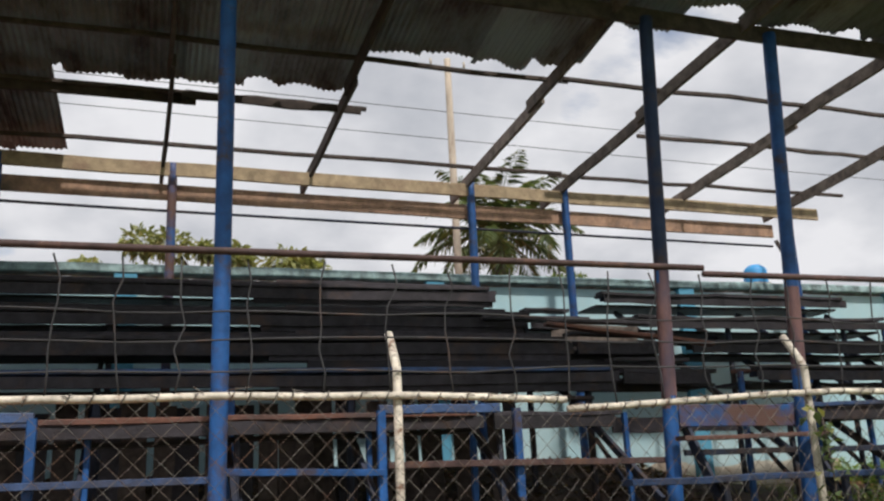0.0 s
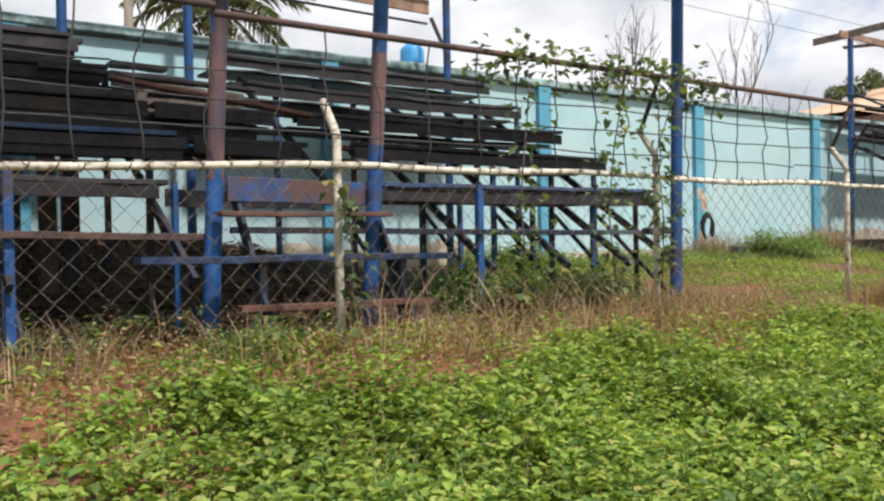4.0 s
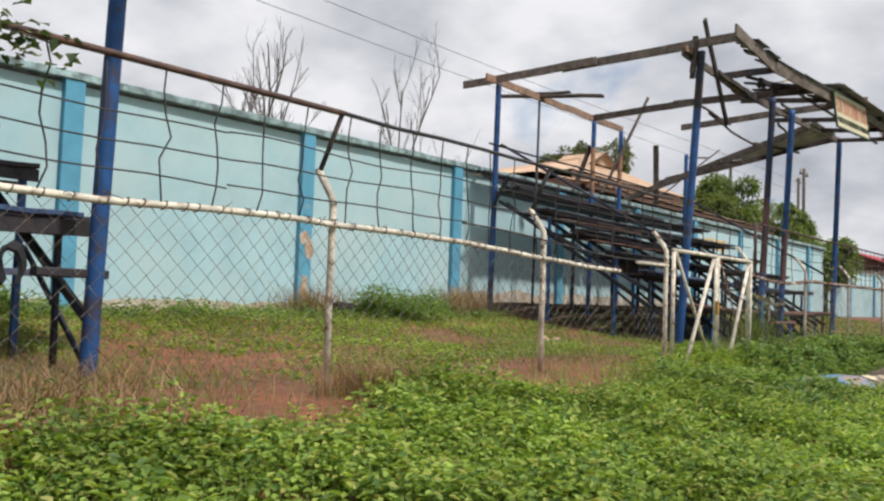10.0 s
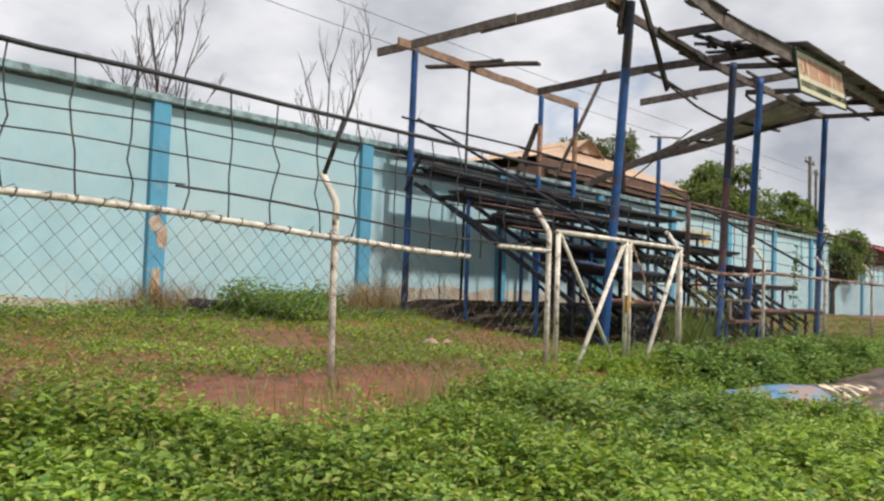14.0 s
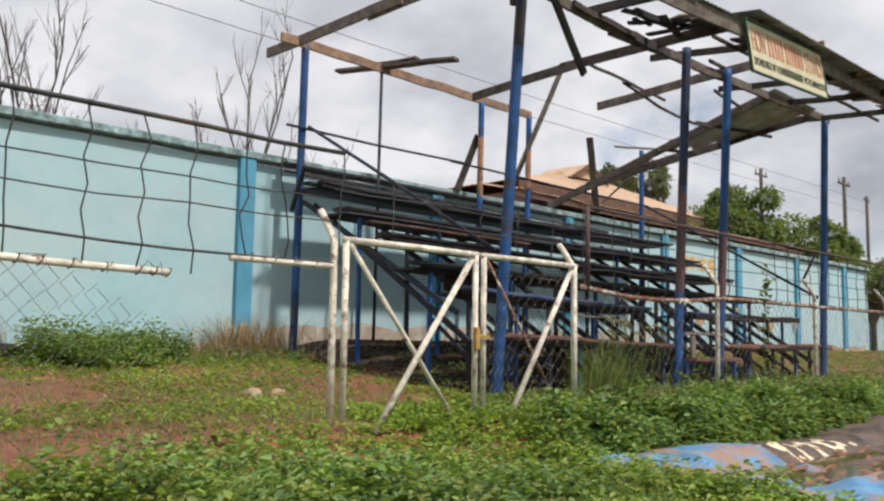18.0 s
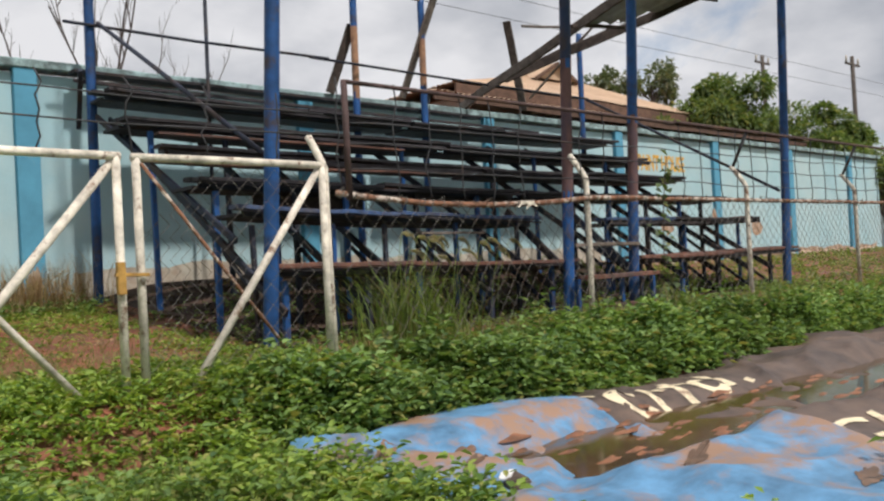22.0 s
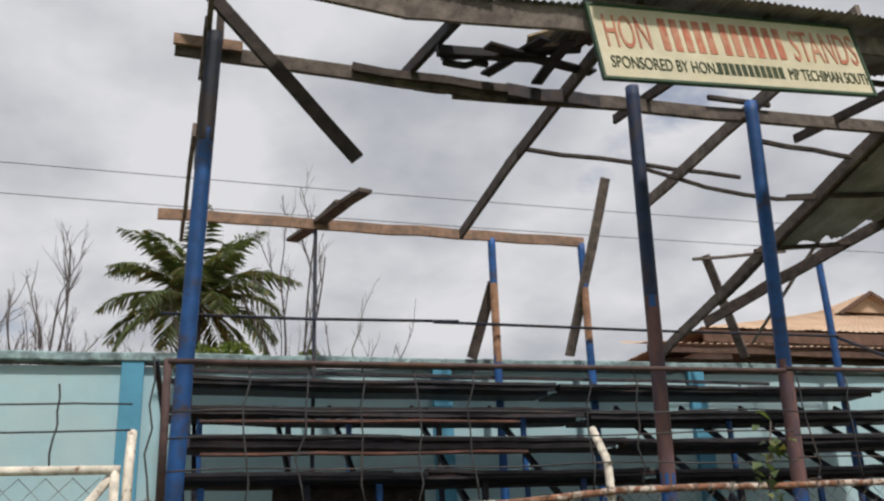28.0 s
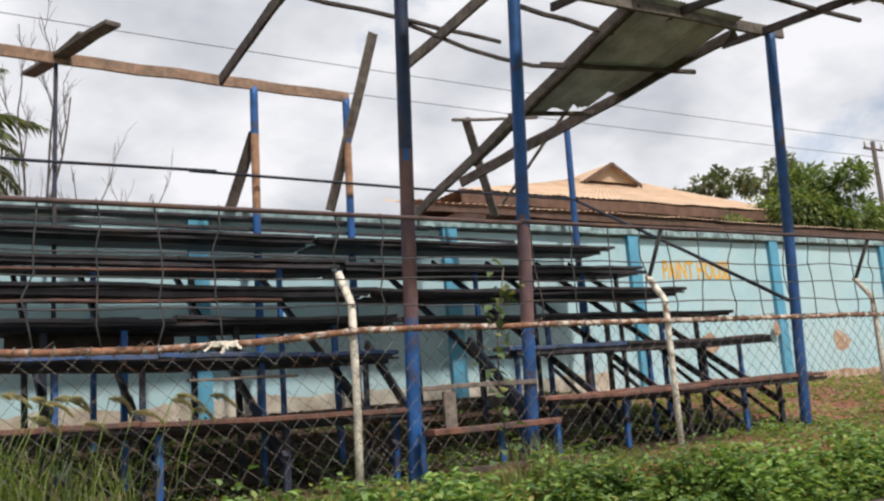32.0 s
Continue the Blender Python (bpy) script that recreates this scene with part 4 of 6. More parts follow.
def fence_scrap():
    s = thing("plastic_scrap", "torn white plastic strip tied round the rusty rail", "litter")
    z = rail_z(29.63)
    bar("wrap", (29.52, FY - 0.055, z + 0.01), (29.76, FY - 0.06, z + 0.015), 0.02, 0.05, M["white"], s, segs=5, jitter=0.014)
    for i in range(4):
        x = 29.54 + 0.062 * i
        bar("strip", (x, FY - 0.07, z + 0.03), (x + random.uniform(-0.09, 0.09), FY - 0.085, z - random.uniform(0.03, 0.10)), random.uniform(0.015, 0.03), 0.008, M["white"], s, up=(0, 1, 0), segs=3, jitter=0.008)


fence_scrap()

# ---- sign board on the eaves ----


def text_part(txt, size, m, material, parent, name="lettering", depth=0.004, stretch=1.0, label="", bold=0.0):
    cu = bpy.data.curves.new(name, "FONT")
    cu.body = txt
    cu.size = size
    cu.extrude = depth
    cu.offset = bold
    tmp = bpy.data.objects.new("tmp_text", cu)
    scene.collection.objects.link(tmp)
    dg = bpy.context.evaluated_depsgraph_get()
    me = bpy.data.meshes.new_from_object(tmp.evaluated_get(dg))
    bpy.data.objects.remove(tmp)
    bpy.data.curves.remove(cu)
    for v in me.vertices:
        v.co.x *= stretch
        v.co = m @ v.co
    me.materials.clear()
    me.materials.append(material)
    ob = new(name, me)
    ob.parent = parent
    if label:
        tagged(ob, label)
    return ob


def sign_board():
    s = thing("sign_board", "cream painted stand sign with red and green lettering", "sign")
    w, h = 3.34, 0.9
    base = Matrix.Translation((31.0, 6.86, 5.62)) @ Matrix.Rotation(radians(-3.4), 4, "Y") @ Matrix.Rotation(radians(90 - 6), 4, "X")

    def slab(name, x0, z0, x1, z1, y0, y1, material, label=""):
        vs = [base @ Vector((x, z, -y)) for x in (x0, x1) for y in (y0, y1) for z in (z0, z1)]
        fs = [(0, 1, 3, 2), (4, 6, 7, 5), (0, 4, 5, 1), (2, 3, 7, 6), (0, 2, 6, 4), (1, 5, 7, 3)]
        return mesh_ob(name, vs, fs, material, s, label)
    slab("panel", 0, 0, w, h, 0.0, 0.03, M["cream"])
    for a in ((0, -0.03, w, 0.0), (0, h, w, h + 0.03), (-0.03, -0.03, 0, h + 0.03), (w, -0.03, w + 0.03, h + 0.03)):
        slab("frame_strip", *a, -0.015, 0.035, M["greenframe"], "dark green frame")
    at = lambda x, z: base @ Matrix.Translation((x, z, 0.004))
    text_part("HON", 0.60, at(0.10, 0.38), M["redletter"], s, stretch=0.40)
    text_part("STANDS", 0.60, at(2.42, 0.38), M["redletter"], s, stretch=0.40)
    # names of persons: plain bars
    x = 0.78
    for n in (5, 6):
        for i in range(n):
            slab("bar", x, 0.38, x + 0.085, 0.80, -0.006, 0.001, M["redletter"])
            x += 0.14
        x += 0.05
    text_part("SPONSORED BY HON.", 0.21, at(0.10, 0.12), M["greenletter"], s, stretch=0.60)
    text_part("MP TECHIMAN SOUTH", 0.21, at(2.26, 0.12), M["greenletter"], s, stretch=0.52)
    x = 1.36
    for i in range(11):
        slab("bar", x, 0.12, x + 0.055, 0.27, -0.006, 0.001, M["greenletter"])
        x += 0.078
    return s


M["cream"] = mat("cream_sign_paint", (0.62, 0.57, 0.41), 0.7, var=0.08, scale=2, second=(0.52, 0.45, 0.29), cover=0.4, soft=0.3, scale2=1.5, bump=0.1)
M["greenframe"] = mat("green_frame", (0.03, 0.07, 0.035), 0.6, var=0.2)
M["redletter"] = mat("faded_red_letter", (0.42, 0.13, 0.075), 0.7, var=0.15, second=(0.58, 0.38, 0.24), cover=0.42, soft=0.3, scale2=4)
M["greenletter"] = mat("dark_green_letter", (0.035, 0.05, 0.02), 0.7, var=0.2)
sign_board()

# ---- foliage ----


def leaf_material(name, dark, light, dry=None, dry_share=0.0, patch=0.5):
    m = bpy.data.materials.new(name)
    m.use_nodes = True
    nt = m.node_tree
    L = nt.links.new
    b = nt.nodes["Principled BSDF"]
    out = nt.nodes["Material Output"]
    geo = nt.nodes.new("ShaderNodeNewGeometry")
    r = nt.nodes.new("ShaderNodeValToRGB")
    e = r.color_ramp.elements
    e[0].position, e[0].color = 0.0, (*dark, 1)
    e[1].position, e[1].color = 0.8, (*light, 1)
    if dry:
        k = e.new(min(0.99, 1 - dry_share))
        k.color = (*light, 1)
        e[-1].position = min(1.0, 1.0 - dry_share * 0.6)
        e[-1].color = (*dry, 1)
    tc = nt.nodes.new("ShaderNodeTexCoord")
    n = nt.nodes.new("ShaderNodeTexNoise")
    n.inputs["Scale"].default_value = patch
    n.inputs["Detail"].default_value = 4
    L(tc.outputs["Object"], n.inputs["Vector"])
    mr = nt.nodes.new("ShaderNodeMapRange")
    mr.inputs["From Min"].default_value, mr.inputs["From Max"].default_value = 0.3, 0.7
    mr.inputs["To Min"].default_value, mr.inputs["To Max"].default_value = 0.72, 1.22
    L(n.outputs[0], mr.inputs[0])
    L(geo.outputs["Random Per Island"], r.inputs[0])
    sc = nt.nodes.new("ShaderNodeVectorMath"); sc.operation = "SCALE"
    L(r.outputs[0], sc.inputs[0]); L(mr.outputs[0], sc.inputs["Scale"])
    L(sc.outputs[0], b.inputs["Base Color"])
    b.inputs["Roughness"].default_value = 0.55
    b.inputs["Specular IOR Level"].default_value = 0.35
    tr = nt.nodes.new("ShaderNodeBsdfTranslucent")
    tint = nt.nodes.new("ShaderNodeVectorMath"); tint.operation = "MULTIPLY"
    tint.inputs[1].default_value = (1.25, 1.25, 0.6)
    L(sc.outputs[0], tint.inputs[0]); L(tint.outputs[0], tr.inputs[0])
    mx = nt.nodes.new("ShaderNodeMixShader")
    mx.inputs[0].default_value = 0.35
    L(b.outputs[0], mx.inputs[1]); L(tr.outputs[0], mx.inputs[2]); L(mx.outputs[0], out.inputs[0])
    return m


M["herb"] = leaf_material("herb_leaf", (0.07, 0.15, 0.032), (0.325, 0.45, 0.085), (0.36, 0.36, 0.11), 0.012)
M["litter"] = leaf_material("dead_leaf_litter", (0.035, 0.026, 0.02), (0.10, 0.07, 0.045), (0.16, 0.10, 0.05), 0.08)
M["vine"] = leaf_material("creeper_leaf", (0.05, 0.08, 0.04), (0.15, 0.215, 0.09), (0.28, 0.27, 0.1), 0.04)
M["bush"] = leaf_material("bush_leaf", (0.05, 0.11, 0.035), (0.26, 0.395, 0.125), (0.28, 0.27, 0.08), 0.02)
M["grass"] = leaf_material("grass_blade", (0.10, 0.16, 0.035), (0.25, 0.33, 0.08), (0.30, 0.24, 0.11), 0.15)
M["dry"] = leaf_material("dry_grass", (0.16, 0.11, 0.068), (0.50, 0.365, 0.215), (0.26, 0.14, 0.07), 0.2, 1.5)
M["seed"] = leaf_material("seed_head", (0.34, 0.30, 0.20), (0.55, 0.50, 0.38))
M["tree"] = leaf_material("tree_leaf", (0.06, 0.105, 0.035), (0.20, 0.28, 0.10), (0.28, 0.28, 0.09), 0.06, 0.35)
M["paletree"] = leaf_material("pale_tree_leaf", (0.15, 0.17, 0.07), (0.36, 0.38, 0.17), (0.4, 0.36, 0.2), 0.1, 0.5)
M["fartree"] = leaf_material("hazy_tree_leaf", (0.07, 0.10, 0.055), (0.17, 0.21, 0.12), (0.25, 0.24, 0.15), 0.1, 0.5)
M["palm"] = leaf_material("palm_leaflet", (0.05, 0.08, 0.035), (0.15, 0.20, 0.09), (0.2, 0.17, 0.08), 0.08)
M["bark"] = mat("bark", (0.09, 0.075, 0.065), 0.95, var=0.3, scale=5, bump=0.8, bscale=20)
M["twig"] = mat("dry_twig", (0.10, 0.08, 0.07), 0.95, var=0.25, scale=3)

rng = np.random.default_rng(7)


def quick_mesh(name, verts, quads, material, parent=None):
    """A mesh from arrays: n x 3 places and m x k corners."""
    me = bpy.data.meshes.new(name)
    k = quads.shape[1]
    me.vertices.add(len(verts))
    me.vertices.foreach_set("co", verts.astype(np.float32).ravel())
    me.loops.add(quads.size)
    me.loops.foreach_set("vertex_index", quads.astype(np.int32).ravel())
    me.polygons.add(len(quads))
    me.polygons.foreach_set("loop_start", np.arange(0, quads.size, k, dtype=np.int32))
    me.polygons.foreach_set("loop_total", np.full(len(quads), k, dtype=np.int32))
    me.update(calc_edges=True)
    me.materials.append(material)
    ob = new(name, me)
    if parent is not None:
        ob.parent = parent
    return ob


def leaves(name, base, direction, length, width, material, parent=None, fold=0.25, ovate=False):
    """Leaves as folded blades: base, two side points and a drooping tip; ovate ones have a rounder outline."""
    n = len(base)
    d = direction / np.linalg.norm(direction, axis=1, keepdims=True)
    up = np.tile([0.0, 0.0, 1.0], (n, 1)) + rng.normal(0, 0.25, (n, 3))
    side = np.cross(d, up)
    side /= np.linalg.norm(side, axis=1, keepdims=True) + 1e-9
    nrm = np.cross(side, d)
    L, W = length[:, None], width[:, None]
    mid = base + d * L * 0.45
    tip = base + d * L - np.array([0, 0, 1.0]) * L * rng.uniform(0.0, 0.35, (n, 1))
    if ovate:
        lo, hi = base + d * L * 0.28, base + (tip - base) * 0.70 + nrm * W * 0.10
        v = np.stack([base, lo - side * W * 0.5 + nrm * W * fold, hi - side * W * 0.40 + nrm * W * fold * 0.8, tip, hi + side * W * 0.40 + nrm * W * fold * 0.8, lo + side * W * 0.5 + nrm * W * fold], 1).reshape(-1, 3)
        i = np.arange(n)[:, None] * 6
        q = np.concatenate([i + [0, 1, 2], i + [0, 2, 3], i + [0, 3, 4], i + [0, 4, 5]], 1).reshape(-1, 3)
        return quick_mesh(name, v, q, material, parent)
    v = np.stack([base, mid - side * W * 0.5 + nrm * W * fold, tip, mid + side * W * 0.5 + nrm * W * fold], 1).reshape(-1, 3)
    i = np.arange(n)[:, None] * 4
    q = np.concatenate([i + [0, 1, 2], i + [0, 2, 3]], 1).reshape(-1, 3)
    return quick_mesh(name, v, q, material, parent)


def blades(name, base, height, lean, width, material, parent=None):
    """Grass blades: two bent segments that taper to a tip."""
    n = len(base)
    a = rng.uniform(0, 2 * math.pi, n)
    out = np.stack([np.cos(a), np.sin(a), np.zeros(n)], 1)
    side = np.stack([-np.sin(a), np.cos(a), np.zeros(n)], 1)
    H, Ln, W = height[:, None], lean[:, None], width[:, None]
    z = np.array([0, 0, 1.0])
    m1 = base + z * H * 0.55 + out * Ln * 0.3
    tip = base + z * H * 0.95 + out * Ln
    v = np.stack([base - side * W / 2, base + side * W / 2, m1 + side * W * 0.4, m1 - side * W * 0.4, tip], 1).reshape(-1, 3)
    i = np.arange(n)[:, None] * 5
    q = np.concatenate([i + [0, 1, 2], i + [0, 2, 3], i + [3, 2, 4]], 1).reshape(-1, 3)
    return quick_mesh(name, v, q, material, parent)


XS, YS = np.arange(-15, 75, 0.25), np.arange(-6, 16, 0.25)
GZ = np.array([[ground_z(x, y) for y in YS] for x in XS])


def gz(x, y):
    i = np.clip(((x - XS[0]) / 0.25).astype(int), 0, len(XS) - 1)
    j = np.clip(((y - YS[0]) / 0.25).astype(int), 0, len(YS) - 1)
    return GZ[i, j]


def noise2(x, y, s, seed):
    return np.array([noise.noise(Vector((a * s, b * s, seed))) for a, b in zip(x, y)])


def herb_cover(name, n, x0, x1, y0, y1, keep, hmin, hmax, size, label, per=8, material="herb", spread=0.12, ovate=False, clump=0.7):
    """Low leafy plants: each a whorl of leaves up a short stem; clump sets how far mounds and hollows differ."""
    x, y = rng.uniform(x0, x1, n), rng.uniform(y0, y1, n)
    k = keep(x, y) > rng.uniform(0, 1, n)
    x, y = x[k], y[k]
    m = len(x)
    lump = 0.95 - clump / 2 + clump * np.clip(noise2(x, y, 1.1, 4.0) + 0.6 * noise2(x, y, 3.1, 9.5) + 0.5, 0, 1)
    h = rng.uniform(hmin, hmax, m) * lump
    x, y, h = np.repeat(x, per), np.repeat(y, per), np.repeat(h, per)
    f = rng.uniform(0.25, 1.0, m * per)
    a = rng.uniform(0, 2 * math.pi, m * per)
    r = rng.uniform(0.01, spread, m * per)
    base = np.stack([x + r * np.cos(a), y + r * np.sin(a), gz(x, y) + h * f], 1)
    d = np.stack([np.cos(a), np.sin(a), rng.uniform(-0.15, 0.75, m * per)], 1)
    L = rng.uniform(0.7, 1.3, m * per) * size
    ob = leaves(name, base, d, L, L * (rng.uniform(0.42, 0.64, m * per) if ovate else rng.uniform(0.30, 0.48, m * per)), M[material], ovate=ovate)
    tagged(ob, label, "plants", kind="stuff")
    return ob


def edge(x):
    """Where the lush growth of the field ends towards the fence."""
    return 6.55 + 0.4 * np.sin(x * 0.55) + 0.35 * np.sin(x * 1.7 + 1) - 1.1 * np.exp(-((x - 2.2) / 2.2) ** 2) + 0.35 * (x > 14) - 0.42 * np.exp(-((x - 13.2) / 2.2) ** 2) - 0.62 * np.exp(-((x - 17.8) / 2.3) ** 2)


def field_keep(x, y):
    soft = np.clip((edge(x) - y) / 0.5, 0, 1)
    tarp = ((x > 25.4) & (x < 38.2) & (y > 2.2) & (y < 6.8)) | ((x > 25.6) & (x < 28.6) & (y > 1.2) & (y <= 2.3))
    bare = np.where((x < 4.2) & (y > 4.6), 0.35, 1.0)
    return soft * bare * np.where(tarp, 0.0, 1.0)


herb_cover("herb_carpet", 30000, -1.0, 26.5, 2.6, 7.6, field_keep, 0.07, 0.30, 0.068, "dense bright green leafy weeds over the field", per=10, ovate=True, clump=1.25)
herb_cover("herb_carpet", 10000, 6.0, 40.0, 0.3, 2.7, field_keep, 0.08, 0.30, 0.08, "dense bright green leafy weeds over the field", per=8, ovate=True, clump=1.2)
herb_cover("herb_carpet", 6500, 38.0, 75.0, -2.0, 7.6, lambda x, y: np.where(y > 7.0, 0.3, 0.9), 0.08, 0.25, 0.16, "bright green weeds farther along the field", per=7, spread=0.2)

herb_cover("herb_carpet", 9000, -12.0, 60.0, -9.0, 2.8, lambda x, y: np.where((x > 6) & (x < 40) & (y > 0.3), 0.0, np.where((x > -1) & (x < 6) & (y > 2.4), 0.0, 0.9)), 0.08, 0.24, 0.17, "bright green weeds over the open field", per=8, spread=0.22)

herb_cover("herb_undergrowth", 15000, -0.5, 25.4, 1.6, 6.6, field_keep, 0.02, 0.09, 0.065, "low undergrowth below the field weeds", per=6, material="bush", spread=0.12)
# very dark dead leaves, adding to the shade painted under the stands
herb_cover("leaf_litter", 5200, -6.5, 8.2, 8.7, 14.6, lambda x, y: 0.95 + 0 * x, 0.0, 0.05, 0.10, "dead leaf litter under the stand", per=7, material="litter", spread=0.16)
herb_cover("leaf_litter", 2600, 27.0, 40.0, 9.0, 14.6, lambda x, y: 0.6 + 0 * x, 0.0, 0.05, 0.10, "dead leaf litter under the stand", per=7, material="litter", spread=0.16)


def bank_keep(x, y):
    return np.clip((y - 6.35) / 0.2, 0, 1) * np.clip((7.45 - y) / 0.5, 0, 1) * np.clip((x - 25.2) / 1.8, 0.0, 1)


def hedge_keep(x, y):
    """Clumps along the front of the bank, with gaps between them."""
    return np.clip(0.55 + 1.3 * noise2(x, y, 1.5, 7.0), 0.12, 1)


herb_cover("bank_weeds", 3200, 25.2, 32.5, 6.3, 8.0, bank_keep, 0.10, 0.46, 0.11, "thick dark green weeds on the bank below the fence", per=15, material="bush", spread=0.17, ovate=True, clump=1.1)
herb_cover("bank_weeds", 1150, 25.9, 40.0, 6.38, 7.0, hedge_keep, 0.26, 0.62, 0.095, "thick dark green weeds on the bank below the fence", per=42, material="bush", spread=0.17, ovate=True, clump=1.0)
herb_cover("bank_weeds", 5200, 25.2, 42.0, 6.3, 8.3, bank_keep, 0.10, 0.36, 0.12, "thick dark green weeds on the bank below the fence", per=13, material="bush", spread=0.18)
herb_cover("bank_weeds", 1500, 18.5, 26.6, 6.2, 7.4, lambda x, y: np.clip(0.9 + 0.5 * noise2(x, y, 0.9, 3.3), 0, 1) * np.clip((x - 20.2) / 2, 0, 1) * ((x < 25.3) | (y > 6.75)), 0.08, 0.24, 0.085, "low weeds before the gate", per=10, material="herb", spread=0.14)
herb_cover("bank_weeds", 1000, 17.5, 25.3, 4.2, 6.7, lambda x, y: np.clip((6.9 - y) * 1.4, 0, 0.9) * np.clip((24.3 - x) / 1.5, 0.15, 1) * np.clip((x - 18.6) / 2, 0, 1), 0.2, 0.42, 0.08, "thick dark green weeds on the bank below the fence", per=20, material="bush", spread=0.16, ovate=True)

herb_cover("bank_weeds", 1000, 23.4, 27.0, 6.9, 8.8, lambda x, y: np.clip(0.8 + 0.9 * noise2(x, y, 0.9, 9.0), 0, 1) * np.clip((9.0 - y) / 0.8, 0, 1), 0.05, 0.2, 0.085, "low weeds before the gate", per=10, material="herb", spread=0.14)
herb_cover("herb_carpet", 260, 25.1, 26.3, 1.3, 3.0, lambda x, y: np.clip((26.4 - x - 0.25 * (y - 1.3)) / 0.5, 0, 1), 0.1, 0.28, 0.085, "dense bright green leafy weeds over the field", per=14)


def yard_keep(x, y):
    n = noise2(x, y, 0.45, 2.0) + 0.5 * noise2(x, y, 1.6, 8.0)
    red = np.exp(-((y - 7.5 - 0.25 * np.sin(x)) / 1.15) ** 2)
    return np.clip(0.52 + 1.4 * n + 0.08 * (y - 8.5) - 0.72 * red - 0.25 * np.exp(-((x - 24.5) / 2.0) ** 2 - ((y - 10.3) / 1.6) ** 2), 0, 1) * (y < 15.1)


herb_cover("yard_weeds", 10500, 13.0, 27.0, 6.3, 15.1, yard_keep, 0.03, 0.10, 0.07, "short patchy weeds on red soil", per=7, material="herb", spread=0.12)
herb_cover("yard_weeds", 1600, 13.0, 27.0, 13.6, 15.15, lambda x, y: np.clip(0.6 + 0.9 * noise2(x, y, 0.8, 14.0), 0, 1), 0.08, 0.3, 0.085, "taller weeds along the foot of the wall", per=9, material="bush", spread=0.14)
herb_cover("yard_weeds", 1800, 38.0, 61.0, 7.6, 15.1, lambda x, y: 0.75 + 0 * x, 0.03, 0.12, 0.14, "short pale grass beside the wall", per=7, material="grass", spread=0.2)
herb_cover("yard_weeds", 2100, -5.0, 10.2, 7.4, 12.5, lambda x, y: np.clip(0.25 + 0.8 * noise2(x, y, 0.7, 5.0), 0, 1), 0.05, 0.22, 0.08, "straggling weeds under the stand", per=8, material="bush")
herb_cover("yard_weeds", 2200, 27.0, 40.5, 8.2, 13.0, lambda x, y: np.clip(0.35 + 0.8 * noise2(x, y, 0.7, 6.0), 0, 1), 0.05, 0.2, 0.08, "straggling weeds under the stand", per=8, material="bush")
# round bushes
for cx, cy, rr, hh, nn in ((22.9, 14.2, 1.0, 0.75, 420), (24.0, 14.4, 0.6, 0.5, 160), (9.6, 9.6, 0.8, 0.8, 240), (10.6, 8.9, 0.6, 0.6, 140), (5.6, 8.0, 0.45, 0.35, 90), (13.7, 14.6, 0.8, 0.5, 160), (27.75, 2.1, 0.5, 0.45, 200), (26.0, 6.35, 0.3, 0.3, 60), (28.6, 1.9, 0.7, 0.42, 240)):
    herb_cover("weed_bush", nn, cx - rr, cx + rr, cy - rr, cy + rr, lambda x, y: (np.hypot(x - cx, y - cy) < rr).astype(float), hh * 0.35, hh, 0.085, "rounded green weed bush", per=22, material="bush", spread=0.16)


def grass_patch(name, n, cx, cy, rx, ry, h, w, material, label, lean=0.5):
    x, y = rng.normal(cx, rx, n), rng.normal(cy, ry, n)
    k = ~((x > 25.4) & (x < 38.2) & (y > 1.3) & (y < 6.85))
    x, y, n = x[k], y[k], int(k.sum())
    base = np.stack([x, y, gz(x, y) - 0.02], 1)
    H = rng.uniform(0.35, 1.0, n) * h
    ob = blades(name, base, H, H * rng.uniform(0.05, lean, n) * 1.5, np.full(n, w) * rng.uniform(0.6, 1.3, n), M[material])
    return tagged(ob, label, "grass", kind="stuff")


for cx, cy, rx, ry, n, h in ((8.6, 7.4, 1.5, 0.5, 700, 0.42), (9.2, 6.7, 1.8, 0.35, 600, 0.28), (10.4, 7.5, 0.7, 0.45, 420, 0.5), (11.3, 7.7, 0.45, 0.25, 650, 0.55), (12.3, 8.6, 0.5, 0.4, 240, 0.4), (6.4, 7.3, 0.9, 0.4, 330, 0.38), (3.3, 8.0, 0.9, 0.5, 280, 0.5), (14.5, 6.95, 0.3, 0.14, 600, 0.5), (15.05, 6.85, 0.25, 0.12, 150, 0.36), (20.9, 14.85, 0.5, 0.22, 650, 0.85), (26.1, 14.75, 0.55, 0.25, 900, 1.05), (24.9, 14.9, 0.5, 0.2, 120, 0.5), (0.8, 7.8, 1.4, 0.6, 300, 0.4), (18.4, 7.4, 0.25, 0.18, 90, 0.25), (4.6, 6.3, 1.2, 0.4, 220, 0.3), (12.4, 8.9, 0.4, 0.3, 60, 0.3)):
    grass_patch("dry_grass", n, cx, cy, rx, ry, h, 0.010, "dry", "dry brown grass and dead stems", 1.1)
herb_cover("leaf_litter", 1500, -1.0, 11.4, 6.0, 8.9, lambda x, y: np.clip(0.75 + 0.8 * noise2(x, y, 0.9, 31.0), 0, 1), 0.0, 0.05, 0.08, "dead leaf litter along the fence foot", per=7, material="dry", spread=0.16)
herb_cover("dry_weeds", 1250, 4.0, 11.0, 6.1, 8.8, lambda x, y: np.clip(0.45 + 0.8 * noise2(x, y, 1.1, 12.0), 0, 1), 0.05, 0.38, 0.06, "dead brown weeds along the fence foot", per=8, material="dry", spread=0.15)
